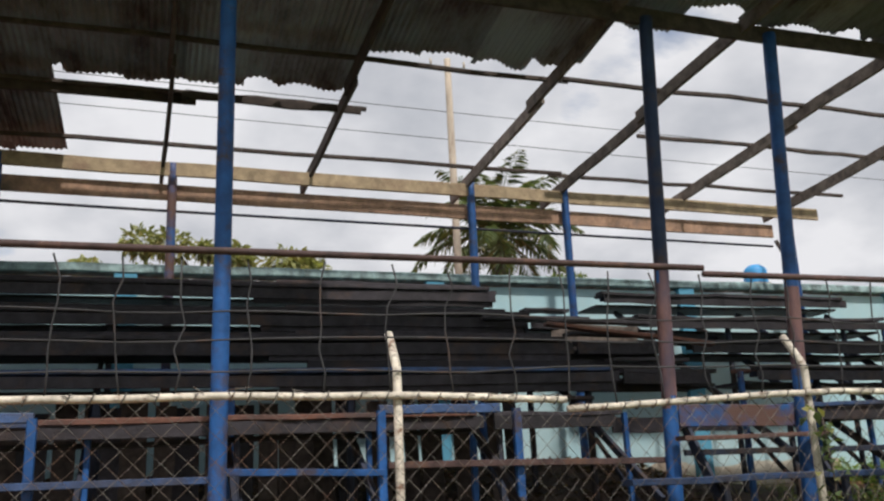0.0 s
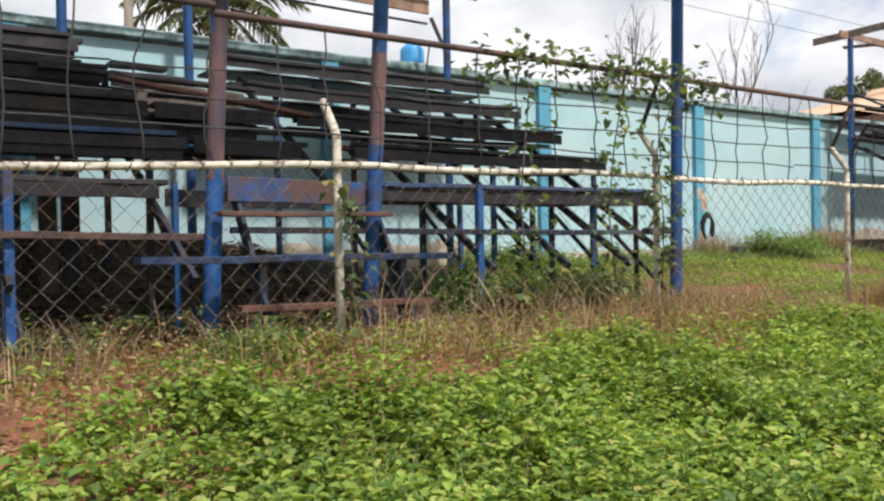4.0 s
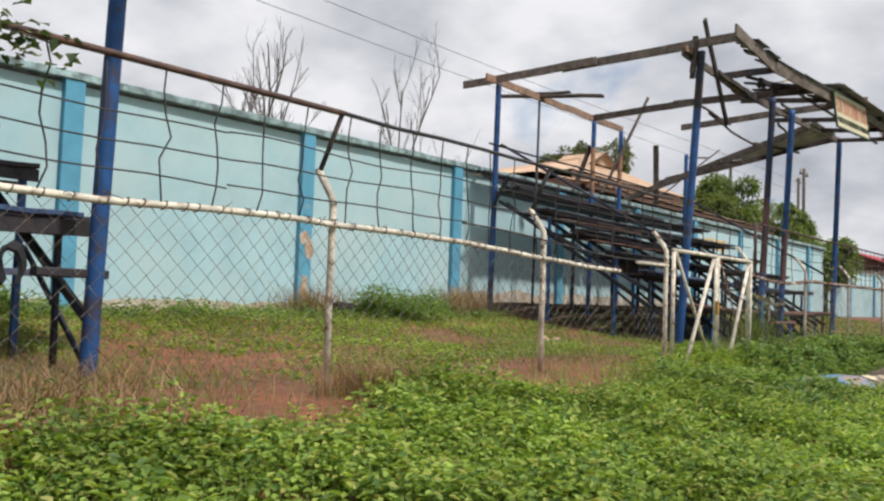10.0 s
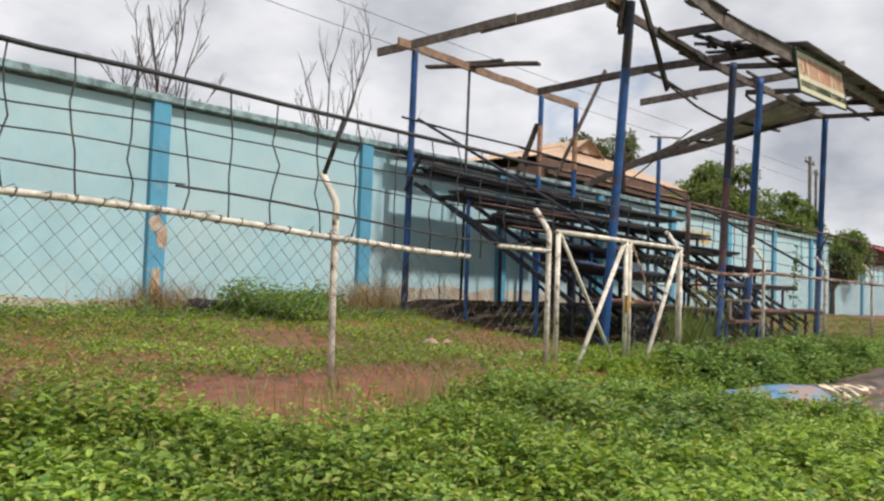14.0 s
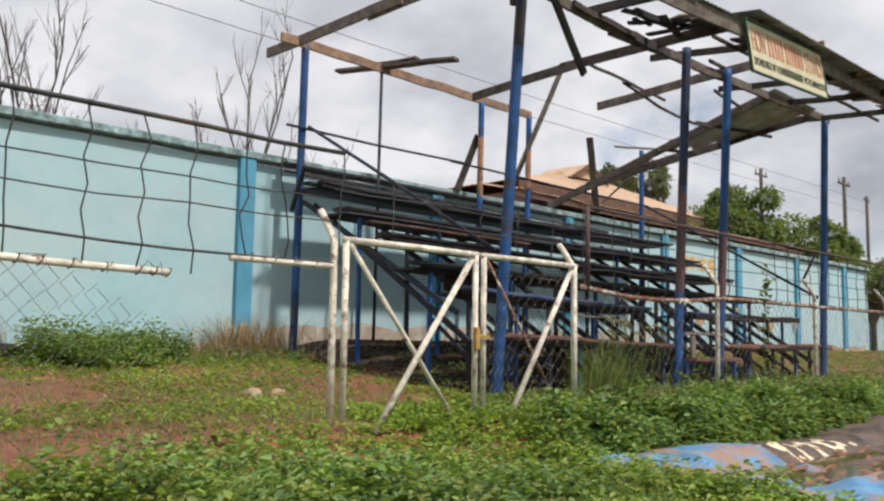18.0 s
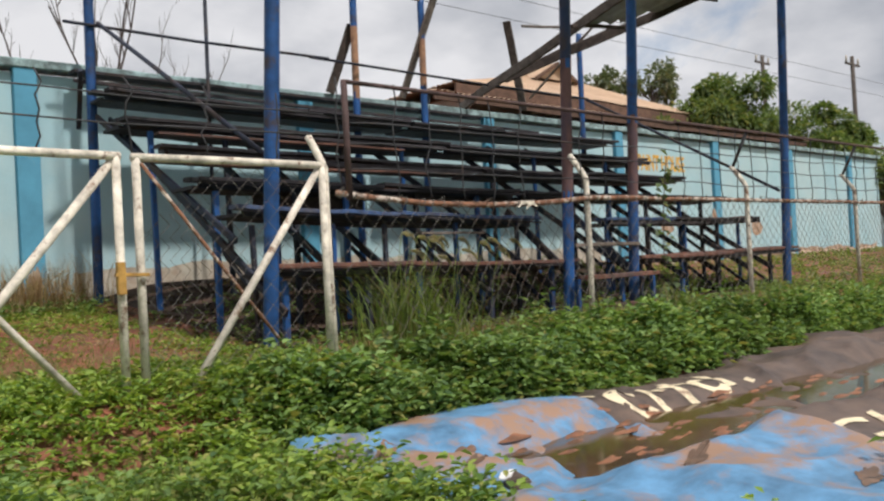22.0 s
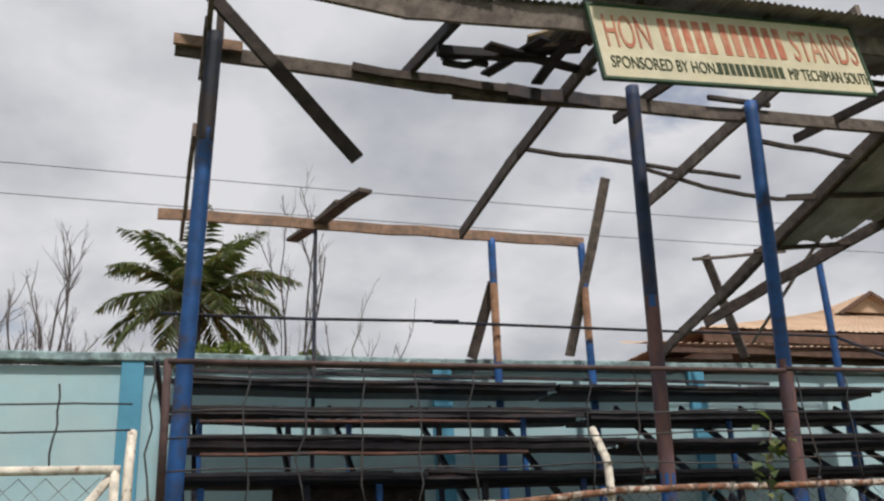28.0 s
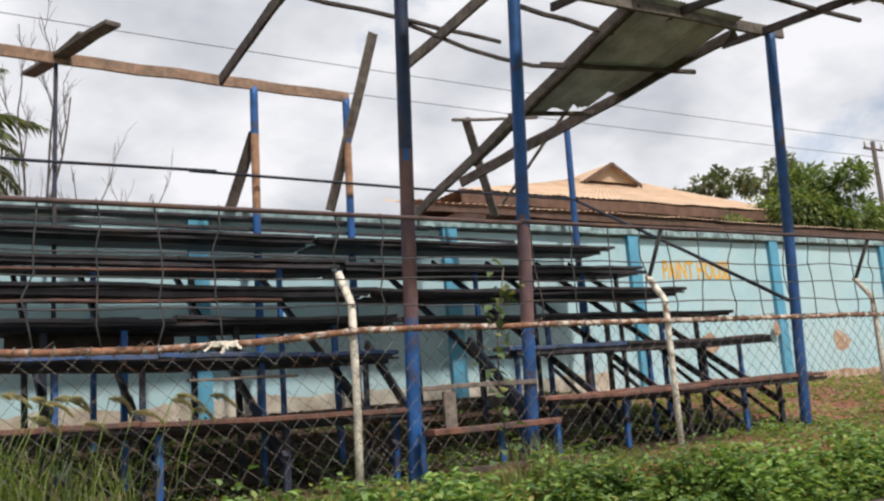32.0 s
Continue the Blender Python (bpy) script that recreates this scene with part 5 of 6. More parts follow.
herb_cover("dry_weeds", 700, -3.0, 5.0, 5.6, 9.0, lambda x, y: np.clip(0.3 + 0.8 * noise2(x, y, 1.1, 13.0), 0, 1), 0.03, 0.2, 0.06, "dead brown weeds along the fence foot", per=7, material="dry", spread=0.18)
herb_cover("edge_weeds", 1250, 3.0, 11.6, 6.0, 8.0, lambda x, y: np.clip(0.35 + 0.8 * noise2(x, y, 0.9, 15.0), 0, 1), 0.08, 0.3, 0.075, "green weeds among dead stems", per=8, material="herb", spread=0.14)


def tangle(n, x0, x1, y0, y1, h):
    """Dead stems, bent and crossing."""
    geos = []
    for i in range(n):
        x, y = random.uniform(x0, x1), random.uniform(y0, y1)
        z = ground_z(x, y)
        a = random.uniform(0, 6.28)
        hh, ln = random.uniform(0.3, 1.0) * h, random.uniform(0.05, 0.45)
        p1 = (x + ln * 0.3 * math.cos(a), y + ln * 0.3 * math.sin(a), z + hh * 0.6)
        p2 = (x + ln * math.cos(a + 0.4), y + ln * math.sin(a + 0.4), z + hh)
        geos.append(tube_geo([(x, y, z - 0.02), p1, p2], random.uniform(0.003, 0.006), 3, 0.5, cap=False))
    return tagged(mesh_ob("dead_stems", *joined(geos), M["dry"]), "tangled dead brown stems", "plants", kind="stuff")


herb_cover("dry_weeds", 500, 20.0, 27.0, 8.0, 14.8, lambda x, y: np.clip(0.2 + 0.9 * noise2(x, y, 0.8, 21.0), 0, 1), 0.03, 0.2, 0.06, "dead brown weeds in the yard", per=7, material="dry", spread=0.2)
tangle(290, 6.5, 10.8, 6.3, 8.6, 0.75)
tangle(160, -2.0, 6.5, 6.6, 8.8, 0.6)
tangle(60, 13.9, 15.6, 6.8, 7.5, 0.5)
tangle(90, 25.4, 27.0, 14.4, 15.1, 0.95)
for cx, cy, n, h in ((28.0, 7.9, 300, 1.15), (28.6, 8.0, 120, 0.95), (33.4, 7.9, 160, 0.6), (28.4, 1.0, 26, 0.75)):
    grass_patch("tall_grass", n, cx, cy, 0.3, 0.16, h, 0.014, "grass", "tall green grass tuft", 0.6)
grass_patch("field_grass", 11000, 11.0, 4.6, 7.0, 1.1, 0.34, 0.008, "grass", "thin grass among the weeds", 0.6)
grass_patch("field_grass", 9000, 21.5, 5.6, 2.8, 0.7, 0.36, 0.007, "grass", "thin grass among the weeds", 0.7)
herb_cover("herb_carpet", 230, 24.5, 25.75, 4.1, 6.3, lambda x, y: np.clip((25.85 - x - 0.12 * abs(y - 5.2)) / 0.4, 0, 1), 0.14, 0.40, 0.08, "dense bright green leafy weeds over the field", per=16, ovate=True, clump=1.2)
grass_patch("field_grass", 1500, 24.5, 5.7, 0.5, 0.5, 0.42, 0.008, "grass", "thin grass beside the tarpaulin", 0.7)
grass_patch("field_grass", 1600, 25.2, 2.4, 0.7, 0.9, 0.3, 0.007, "grass", "thin grass beside the tarpaulin", 0.7)
grass_patch("dry_grass", 2600, 19.8, 10.5, 4.2, 2.0, 0.10, 0.007, "dry", "short dry grass in the yard", 1.1)
grass_patch("yard_grass", 9000, 23.2, 9.6, 2.0, 1.1, 0.15, 0.007, "grass", "short thin grass in the yard", 0.8)
for cx, cy, n in ((21.2, 8.3, 520), (22.15, 8.55, 480), (23.2, 9.6, 300)):
    grass_patch("straw_litter", n, cx, cy, 0.38, 0.16, 0.09, 0.010, "dry", "loose straw litter on red soil", 2.2)
grass_patch("yard_grass", 6000, 31.0, 7.75, 3.4, 0.3, 0.26, 0.010, "grass", "thin grass behind the weeds on the bank", 0.8)
grass_patch("yard_grass", 7000, 12.0, 10.6, 1.5, 1.6, 0.22, 0.009, "grass", "short thin grass in the yard", 0.8)
grass_patch("dry_grass", 1300, 10.6, 7.2, 1.3, 0.5, 0.34, 0.010, "dry", "dry brown grass and dead stems", 1.2)
grass_patch("yard_grass", 15000, 18.5, 12.2, 4.2, 1.7, 0.13, 0.008, "grass", "short thin grass in the yard", 0.7)


def seed_heads():
    """Feathery pale plumes over the tall grass."""
    for i in range(14):
        x, y = 28.0 + random.uniform(-0.5, 1.3), 7.85 + random.uniform(-0.15, 0.2)
        z0 = ground_z(x, y)
        top = z0 + random.uniform(0.95, 1.35)
        dx = random.uniform(0.15, 0.4)
        p = thing("plume_grass", "grass stem with pale feathery seed head", "grass", "plume grasses")
        stem = [(x, y, z0), (x + dx * 0.3, y, z0 + (top - z0) * 0.6), (x + dx, y, top)]
        tube("stem", stem, 0.004, M["grass"], p, sides=4)
        n = 220
        f = rng.uniform(0, 1, n)
        ln = random.uniform(0.16, 0.26)
        base = np.stack([x + dx * 0.96 + ln * f, np.full(n, y), top - 0.01 + 0.04 * f - 0.16 * f * f], 1) + rng.normal(0, 0.004, (n, 3))
        leaves("seed_head", base, np.stack([np.ones(n), rng.normal(0, 0.25, n), rng.normal(-0.1, 0.25, n)], 1), np.full(n, 0.075) * (1.1 - 0.7 * f), np.full(n, 0.010), M["seed"], p)


seed_heads()


def vine(name, pts, n, spread, size, label):
    v = thing(name, label, "vine", "vines")
    pts = [Vector(p) for p in pts]
    tube("stem", pts, 0.008, M["twig"], v, sides=5)
    seg = rng.integers(0, len(pts) - 1, n)
    f = rng.uniform(0, 1, n)
    P = np.array([tuple(p) for p in pts])
    base = P[seg] * (1 - f[:, None]) + P[seg + 1] * f[:, None] + rng.normal(0, 1, (n, 3)) * spread
    a = rng.uniform(0, 2 * math.pi, n)
    d = np.stack([np.cos(a), 0.6 * np.sin(a) - 0.4, rng.uniform(-0.8, 0.3, n)], 1)
    leaves("foliage", base, d, rng.uniform(0.8, 1.5, n) * size, rng.uniform(0.8, 1.25, n) * size, M["vine"], v, fold=0.15)


vine("vine", [(7.6, 7.48, 2.7), (8.4, 7.47, 2.85), (9.3, 7.46, 2.82), (10.1, 7.46, 2.86), (10.7, 7.46, 2.84), (11.3, 7.46, 2.8)], 430, (0.15, 0.06, 0.13), 0.085, "green creeper along the fence top rail")
vine("vine", [(9.5, 7.45, 0.4), (9.4, 7.45, 1.3), (9.5, 7.45, 2.0), (9.7, 7.45, 2.8)], 170, (0.17, 0.05, 0.1), 0.085, "green creeper climbing the fence net")
vine("vine", [(10.25, 7.45, 0.3), (10.3, 7.45, 1.2), (10.2, 7.45, 2.0), (10.6, 7.45, 2.8)], 130, (0.13, 0.05, 0.1), 0.09, "green creeper on a fence post")
vine("vine", [(6.15, 7.45, 0.2), (6.2, 7.45, 0.8), (6.15, 7.45, 1.5)], 60, (0.1, 0.05, 0.1), 0.09, "small creeper on a fence post")
vine("vine", [(8.1, 7.46, 0.3), (8.2, 7.46, 0.8), (8.15, 7.46, 1.4), (8.3, 7.46, 2.6)], 100, (0.16, 0.05, 0.14), 0.10, "thin creeper on the chain link")
vine("vine", [(32.6, 7.45, 0.3), (32.5, 7.45, 0.9), (32.55, 7.45, 1.6), (32.7, 7.45, 2.3)], 60, (0.1, 0.05, 0.12), 0.10, "thin creeper on the chain link")

# ---- trees behind the wall ----


def branch(geos, p, d, length, r, depth, split, droop=0.0, twist=0.5):
    pts = [p]
    q, dd = Vector(p), Vector(d).normalized()
    for i in range(4):
        dd = (dd + Vector((random.uniform(-1, 1), random.uniform(-1, 1), random.uniform(-0.6, 0.8) - droop)) * 0.16 * twist * 2).normalized()
        q = q + dd * (length / 4)
        pts.append(q.copy())
    geos.append(tube_geo(pts, r, 5 if depth else 4, taper=0.55, cap=False))
    tips = [(pts[-1], dd)]
    if depth > 0:
        tips = []
        for k in range(split):
            f = random.choice((1, 2, 3, 4))
            nd = (dd + Vector((random.uniform(-1, 1), random.uniform(-1, 1), random.uniform(-0.1, 0.7))) * 0.58).normalized()
            tips += branch(geos, pts[f], nd, length * random.uniform(0.36, 0.6), r * 0.55, depth - 1, split, droop, twist)
    return tips


def bare_tree(x, y, z0, top, spread, stems, label):
    t = thing("bare_tree", label, "tree", "bare trees")
    trunk, twigs = [], []
    for s in range(stems):
        a = 2 * math.pi * s / max(1, stems) + random.uniform(-0.4, 0.4)
        d = Vector((math.cos(a) * spread, math.sin(a) * spread * 0.6, 1))
        geos = []
        branch(geos, Vector((x + 0.25 * math.cos(a), y + 0.2 * math.sin(a), z0)), d, (top - z0) * random.uniform(0.5, 0.62), 0.055, 4, 3, -0.3, 0.32)
        trunk.append(geos[0])
        twigs += geos[1:]
    mesh_ob("trunk", *joined(trunk), M["twig"], t)
    mesh_ob("twig_crown", *joined(twigs), M["twig"], t, "leafless twigs")


bare_tree(23.9, 21.0, 0.4, 9.0, 0.11, 7, "leafless grey tree with upright thin branches")
bare_tree(30.6, 20.6, 0.4, 9.1, 0.09, 4, "leafless grey tree with upright thin branches")
bare_tree(31.4, 19.0, 0.4, 6.8, 0.3, 1, "leafless tree with curved thin branches")
bare_tree(27.0, 18.6, 0.4, 5.9, 0.15, 2, "low leafless scrub above the wall")
bare_tree(22.4, 18.4, 0.4, 5.7, 0.2, 1, "low leafless scrub above the wall")
bare_tree(34.2, 18.0, 0.4, 5.9, 0.25, 1, "low leafless scrub above the wall")


def leafy_tree(x, y, z0, zc, rx, ry, rz, n, size, label, name="tree", density=14, trunk_r=0.16, leaf="tree"):
    """Tapered trunk with limbs, and a crown of leaf clumps with gaps."""
    t = thing(name, label, "tree", "leafy trees")
    geos = [tube_geo([(x, y, z0), (x + 0.1, y, (z0 + zc) / 2), (x - 0.05, y, zc)], trunk_r, 8, 0.5)]
    cl = []
    for i in range(density):
        u, v = random.uniform(0, 2 * math.pi), random.uniform(-0.6, 1.0)
        f = random.uniform(0.5, 1.0)
        c = Vector((x + rx * f * math.cos(u) * math.sqrt(max(0.05, 1 - v * v)), y + ry * f * math.sin(u) * math.sqrt(max(0.05, 1 - v * v)), zc + rz * f * v))
        cl.append(c)
        geos.append(tube_geo([(x, y, zc - rz * 0.7), ((x + c.x) / 2, (y + c.y) / 2, (zc - rz * 0.5 + c.z) / 2), c], trunk_r * 0.35, 5, 0.3, cap=False))
    mesh_ob("trunk", *joined(geos), M["bark"], t)
    C = np.array([tuple(c) for c in cl])
    which = rng.integers(0, len(cl), n)
    off = rng.normal(0, 1, (n, 3))
    off /= np.linalg.norm(off, axis=1, keepdims=True)
    rad = min(rx, rz) * 0.42 * rng.uniform(0.4, 1.0, (n, 1)) * (0.6 + 0.7 * ((which * 37 % 11) / 11.0))[:, None]
    base = C[which] + off * rad * np.array([1.1, 1.0, 0.8])
    d = off + rng.normal(0, 0.4, (n, 3)) - np.array([0, 0, 0.25])
    L = rng.uniform(0.6, 1.4, n) * size
    leaves("crown", base, d, L, L * 0.45, M[leaf], t)


leafy_tree(56.5, 19.5, 0.4, 6.0, 3.0, 2.6, 2.3, 15000, 0.22, "large leafy green tree behind the wall", density=22)
leafy_tree(62.0, 18.5, 0.4, 5.4, 3.4, 2.4, 2.0, 14000, 0.22, "spreading leafy tree behind the wall", density=22)
leafy_tree(67.5, 17.5, 0.4, 4.6, 3.2, 2.4, 2.0, 10000, 0.22, "spreading leafy tree beyond the wall end", density=18)
leafy_tree(63.5, 15.6, 0.3, 3.0, 1.6, 1.2, 1.8, 4500, 0.26, "dark creeper-covered bush at the wall end", density=14)
leafy_tree(53.0, 20.5, 0.4, 5.0, 1.6, 1.4, 1.3, 4200, 0.2, "small pale green tree behind the roof", density=9)
leafy_tree(78.0, 42.0, 0.4, 14.2, 3.6, 2.6, 1.6, 1500, 0.42, "distant tree with sparse flat crown", density=10, leaf="fartree")
leafy_tree(85.5, 42.0, 0.4, 15.2, 3.0, 2.6, 2.2, 1700, 0.42, "distant dark tree above the roofs", density=10, leaf="fartree")
leafy_tree(1.0, 21.0, 0.4, 5.75, 3.4, 1.8, 0.9, 5200, 0.2, "pale yellow-green tree crown over the wall", density=20, leaf="paletree")
leafy_tree(32.0, 60.0, 0.4, 12.6, 7.0, 4.0, 2.2, 4200, 0.5, "dense dark scrub around the palm foot", density=18)


def palm(x, y, ztop, r, label, lean=0.0):
    """Oil palm: ringed trunk and arching fronds, each a rib with leaflets."""
    p = thing("palm_tree", label, "palm", "palm trees")
    tube("trunk", [(x + lean, y, 0.0), (x + lean * 0.4, y, ztop * 0.6), (x, y, ztop)], r * 0.075, M["bark"], p, sides=10, taper=0.85)
    for i in range(30):
        a = 2 * math.pi * i * 0.381966 + random.uniform(-0.2, 0.2)
        elev = radians(84 - 3.5 * i + random.uniform(-6, 6))
        ln = r * random.uniform(0.9, 1.1)
        pts = []
        q, e = Vector((x, y, ztop)), elev
        for k in range(9):
            pts.append(q.copy())
            q = q + Vector((math.cos(a) * math.cos(e), math.sin(a) * math.cos(e), math.sin(e))) * (ln / 8)
            e -= radians(5.5 + 1.2 * k)
        rib = tube("frond", pts, r * 0.008, M["palm"], p, sides=4, taper=0.3)
        n = 88
        f = np.linspace(0.12, 1.0, n) * 7.999
        k0 = f.astype(int)
        P = np.array([tuple(v) for v in pts])
        base = P[k0] * (1 - (f - k0))[:, None] + P[np.minimum(k0 + 1, 8)] * (f - k0)[:, None]
        tang = P[np.minimum(k0 + 1, 8)] - P[k0]
        tang /= np.linalg.norm(tang, axis=1, keepdims=True)
        side = np.cross(tang, np.array([0, 0, 1.0]))
        side /= np.linalg.norm(side, axis=1, keepdims=True) + 1e-9
        sgn = np.where(np.arange(n) % 2 == 0, 1.0, -1.0)[:, None]
        d = side * sgn + tang * 0.7 - np.array([0, 0, 0.35]) + rng.normal(0, 0.12, (n, 3))
        L = r * 0.24 * np.sin(np.clip(f / 8, 0.08, 0.97) * math.pi) ** 0.5
        leaves("leaflet_fringe", base, d, L, np.full(n, r * 0.02), M["palm"], rib)


palm(28.05, 68.2, 20.5, 8.2, "oil palm with a full round crown of fronds")

# ---- house and roofs behind the wall ----
M["roof"] = mat("rusted_tan_roof", (0.50, 0.36, 0.25), 0.85, var=0.10, scale=1.5, second=(0.40, 0.26, 0.17), cover=0.4, soft=0.3, scale2=0.6, bump=0.3, bscale=8)
M["fascia"] = mat("brown_fascia", (0.12, 0.07, 0.05), 0.85, var=0.25, scale=3, bump=0.3)
M["plaster"] = mat("grey_plaster", (0.42, 0.38, 0.33), 0.9, var=0.12, scale=1.0, bump=0.2)
M["redroof"] = mat("red_roof", (0.38, 0.05, 0.06), 0.7, var=0.12, scale=1.0)


def ribbed_roof(name, corners, material, parent, ribs=60, amp=0.03):
    """A roof slope between eave and ridge lines, with ribs running down it and a wavy worn eave."""
    (a, b), (c, d) = corners  # eave left/right, ridge left/right
    a, b, c, d = map(Vector, (a, b, c, d))
    nrm = (b - a).cross(c - a).normalized()
    if nrm.z < 0:
        nrm = -nrm
    vs, fs = [], []
    n = ribs * 2
    for i in range(n + 1):
        f = i / n
        e, r = a.lerp(b, f), c.lerp(d, f)
        off = nrm * (amp if i % 2 else -amp * 0.2)
        wob = Vector((0, 0, 0.04 * noise.noise(Vector((f * 23, a.y, 0)))))
        for t in (0, 0.33, 0.66, 1):
            vs.append(e.lerp(r, t) + off + wob * (1 - t) - Vector((0, 0, 0.05 * math.sin(t * math.pi))))
    for i in range(n):
        for j in range(3):
            fs.append((i * 4 + j, (i + 1) * 4 + j, (i + 1) * 4 + j + 1, i * 4 + j + 1))
    return mesh_ob(name, vs, fs, material, parent)


def house():
    h = thing("house", "low house behind the wall with rusted tan hipped roof", "house")
    x0, x1, y0, y1, ze, zr = 41.0, 57.6, 20.3, 30.3, 6.75, 8.95
    bar("wall", ((x0 + x1) / 2 - 7, y0 + 5, 3.3), ((x0 + x1) / 2 + 7, y0 + 5, 3.3), 8.6, 6.6, M["plaster"], h, bevel=0.002)
    rl, rr, ym = 50.2, 53.6, 25.3
    ribbed_roof("roof_slope", (((x0, y0, ze), (x1, y0, ze)), ((rl, ym, zr), (rr, ym, zr))), M["roof"], h, 70)
    ribbed_roof("roof_slope", (((x1, y1, ze), (x0, y1, ze)), ((rr, ym, zr), (rl, ym, zr))), M["roof"], h, 40)
    ribbed_roof("roof_slope", (((x0, y1, ze), (x0, y0, ze)), ((rl, ym + 0.01, zr), (rl, ym, zr))), M["roof"], h, 40)
    ribbed_roof("roof_slope", (((x1, y0, ze), (x1, y1, ze)), ((rr, ym, zr), (rr, ym + 0.01, zr))), M["roof"], h, 40)
    # gablet on the ridge
    gx, gy, gz0, gz1 = 50.5, 24.0, 8.5, 9.15
    mesh_ob("gable_face", [(gx - 1.3, gy, gz0), (gx + 1.3, gy, gz0), (gx, gy, gz1), (gx - 1.3, gy + 0.12, gz0), (gx + 1.3, gy + 0.12, gz0), (gx, gy + 0.12, gz1)], [(0, 1, 2), (5, 4, 3), (0, 3, 4, 1), (1, 4, 5, 2), (2, 5, 3, 0)], M["roof"], h)
    for s in (-1, 1):
        ribbed_roof("roof_slope", (((gx + s * 1.5, gy - 0.2, gz0 - 0.1), (gx + s * 1.5, ym + 1.2, gz0 - 0.1)), ((gx, gy - 0.2, gz1 + 0.05), (gx, ym + 1.2, gz1 + 0.05))), M["roof"], h, 12)
        bar("barge_board", (gx + s * 1.5, gy - 0.22, gz0 - 0.14), (gx, gy - 0.22, gz1 + 0.02), 0.05, 0.14, M["fascia"], h)
    bar("fascia_board", (x0, y0 + 0.05, ze - 0.22), (x1, y0 + 0.05, ze - 0.22), 0.06, 0.34, M["fascia"], h, segs=20, jitter=0.02)
    bar("fascia_board", (x1 - 0.05, y0, ze - 0.22), (x1 - 0.05, y1, ze - 0.22), 0.06, 0.34, M["fascia"], h, segs=6, jitter=0.02)
    # lean-to roof along the wall
    ribbed_roof("lean_to_roof", (((37.6, 17.6, 5.62), (60.4, 17.6, 5.50)), ((38.5, 20.6, 6.35), (59.5, 20.6, 6.3))), M["roof"], h, 110)
    bar("eave_board", (37.6, 17.7, 5.48), (60.3, 17.7, 5.36), 0.06, 0.18, M["fascia"], h, segs=24, jitter=0.02)
    bar("lean_to_wall", (38.2, 18.2, 2.6), (59.8, 18.2, 2.6), 0.2, 5.5, M["fascia"], h, bevel=0.01)


house()


def far_house():
    h = thing("house", "distant house with a red roof", "house")
    bar("wall", (95, 22, 2.4), (125, 22, 2.4), 9, 4.8, M["plaster"], h, bevel=0.002)
    ribbed_roof("roof_slope", (((93, 17, 4.9), (127, 17, 4.9)), ((95, 22, 6.6), (125, 22, 6.6))), M["redroof"], h, 60)
    ribbed_roof("roof_slope", (((127, 27, 4.9), (93, 27, 4.9)), ((125, 22, 6.6), (95, 22, 6.6))), M["redroof"], h, 60)
    mesh_ob("gable_end", [(95, 17.4, 4.7), (95, 26.6, 4.7), (95, 22, 6.55), (95.2, 17.4, 4.7), (95.2, 26.6, 4.7), (95.2, 22, 6.55)], [(0, 1, 2), (5, 4, 3), (0, 3, 4, 1), (1, 4, 5, 2), (2, 5, 3, 0)], M["fascia"], h)


far_house()


def utility_pole(x, y, z, r, label, cross=True):
    p = thing("utility_pole", label, "utility pole", "utility poles")
    tube("pole", [(x, y, 0), (x + 0.06, y, z * 0.5), (x, y, z)], r, M["palepole"] if not cross else M["bark"], p, sides=10, taper=0.75)
    bar("cross_arm", (x - 0.8, y, z - 0.4), (x + 0.8, y, z - 0.4), 0.1, 0.1, M["bark"], p)
    for dx in (-0.7, 0.7, 0.0):
        tube("insulator", [(x + dx, y, z - 0.35), (x + dx, y, z - 0.05)], 0.05, M["plaster"], p, sides=8)
    return p


M["palepole"] = mat("pale_weathered_pole", (0.36, 0.31, 0.25), 0.9, var=0.2, scale=2, second=(0.2, 0.16, 0.13), cover=0.4, scale2=1.5, stretch=(1, 1, 0.3))
utility_pole(67.3, 23.0, 11.4, 0.14, "wooden utility pole with insulators")
utility_pole(65.7, 17.6, 10.0, 0.13, "wooden utility pole with insulators")
utility_pole(10.45, 30.0, 16.9, 0.17, "tall pale wooden utility pole", cross=False)


def power_lines():
    for i, (z, y) in enumerate(((14.6, 30.0), (13.7, 30.6))):
        w = thing("power_line", "thin sagging overhead power line", "cable", "power lines")
        pts = [(x, y, z + 0.3 * math.cos((x + 20) * math.pi / 64)) for x in range(-20, 110, 4)]
        pts = [(-20, 30.3, pts[0][2])] + pts[1:] + [(108, 30.3, pts[-1][2])]
        tube("wire", pts, 0.015, M["netwire"], w, sides=5)


power_lines()
utility_pole(-20.0, 30.3, 15.6, 0.2, "tall wooden utility pole")
utility_pole(108.0, 30.3, 15.6, 0.2, "tall wooden utility pole")


def water_tank():
    t = thing("water_tank", "small blue plastic tank behind the wall", "tank")
    prof = [(0.0, 0.44), (0.13, 0.42), (0.22, 0.35), (0.25, 0.29), (0.26, 0.0)]
    vs, fs, n = [], [], 20
    for r, z in prof:
        for k in range(n):
            vs.append((12.4 + r * math.cos(2 * math.pi * k / n), 15.85 + r * math.sin(2 * math.pi * k / n), 4.72 + z))
    for i in range(len(prof) - 1):
        for k in range(n):
            fs.append((i * n + k, i * n + (k + 1) % n, (i + 1) * n + (k + 1) % n, (i + 1) * n + k))
    mesh_ob("tank_body", vs, fs, M["tank"], t, smooth=True)
    bar("tank_stand", (12.4, 15.85, 0.0), (12.4, 15.85, 4.72), 0.5, 0.5, M["plaster"], t)


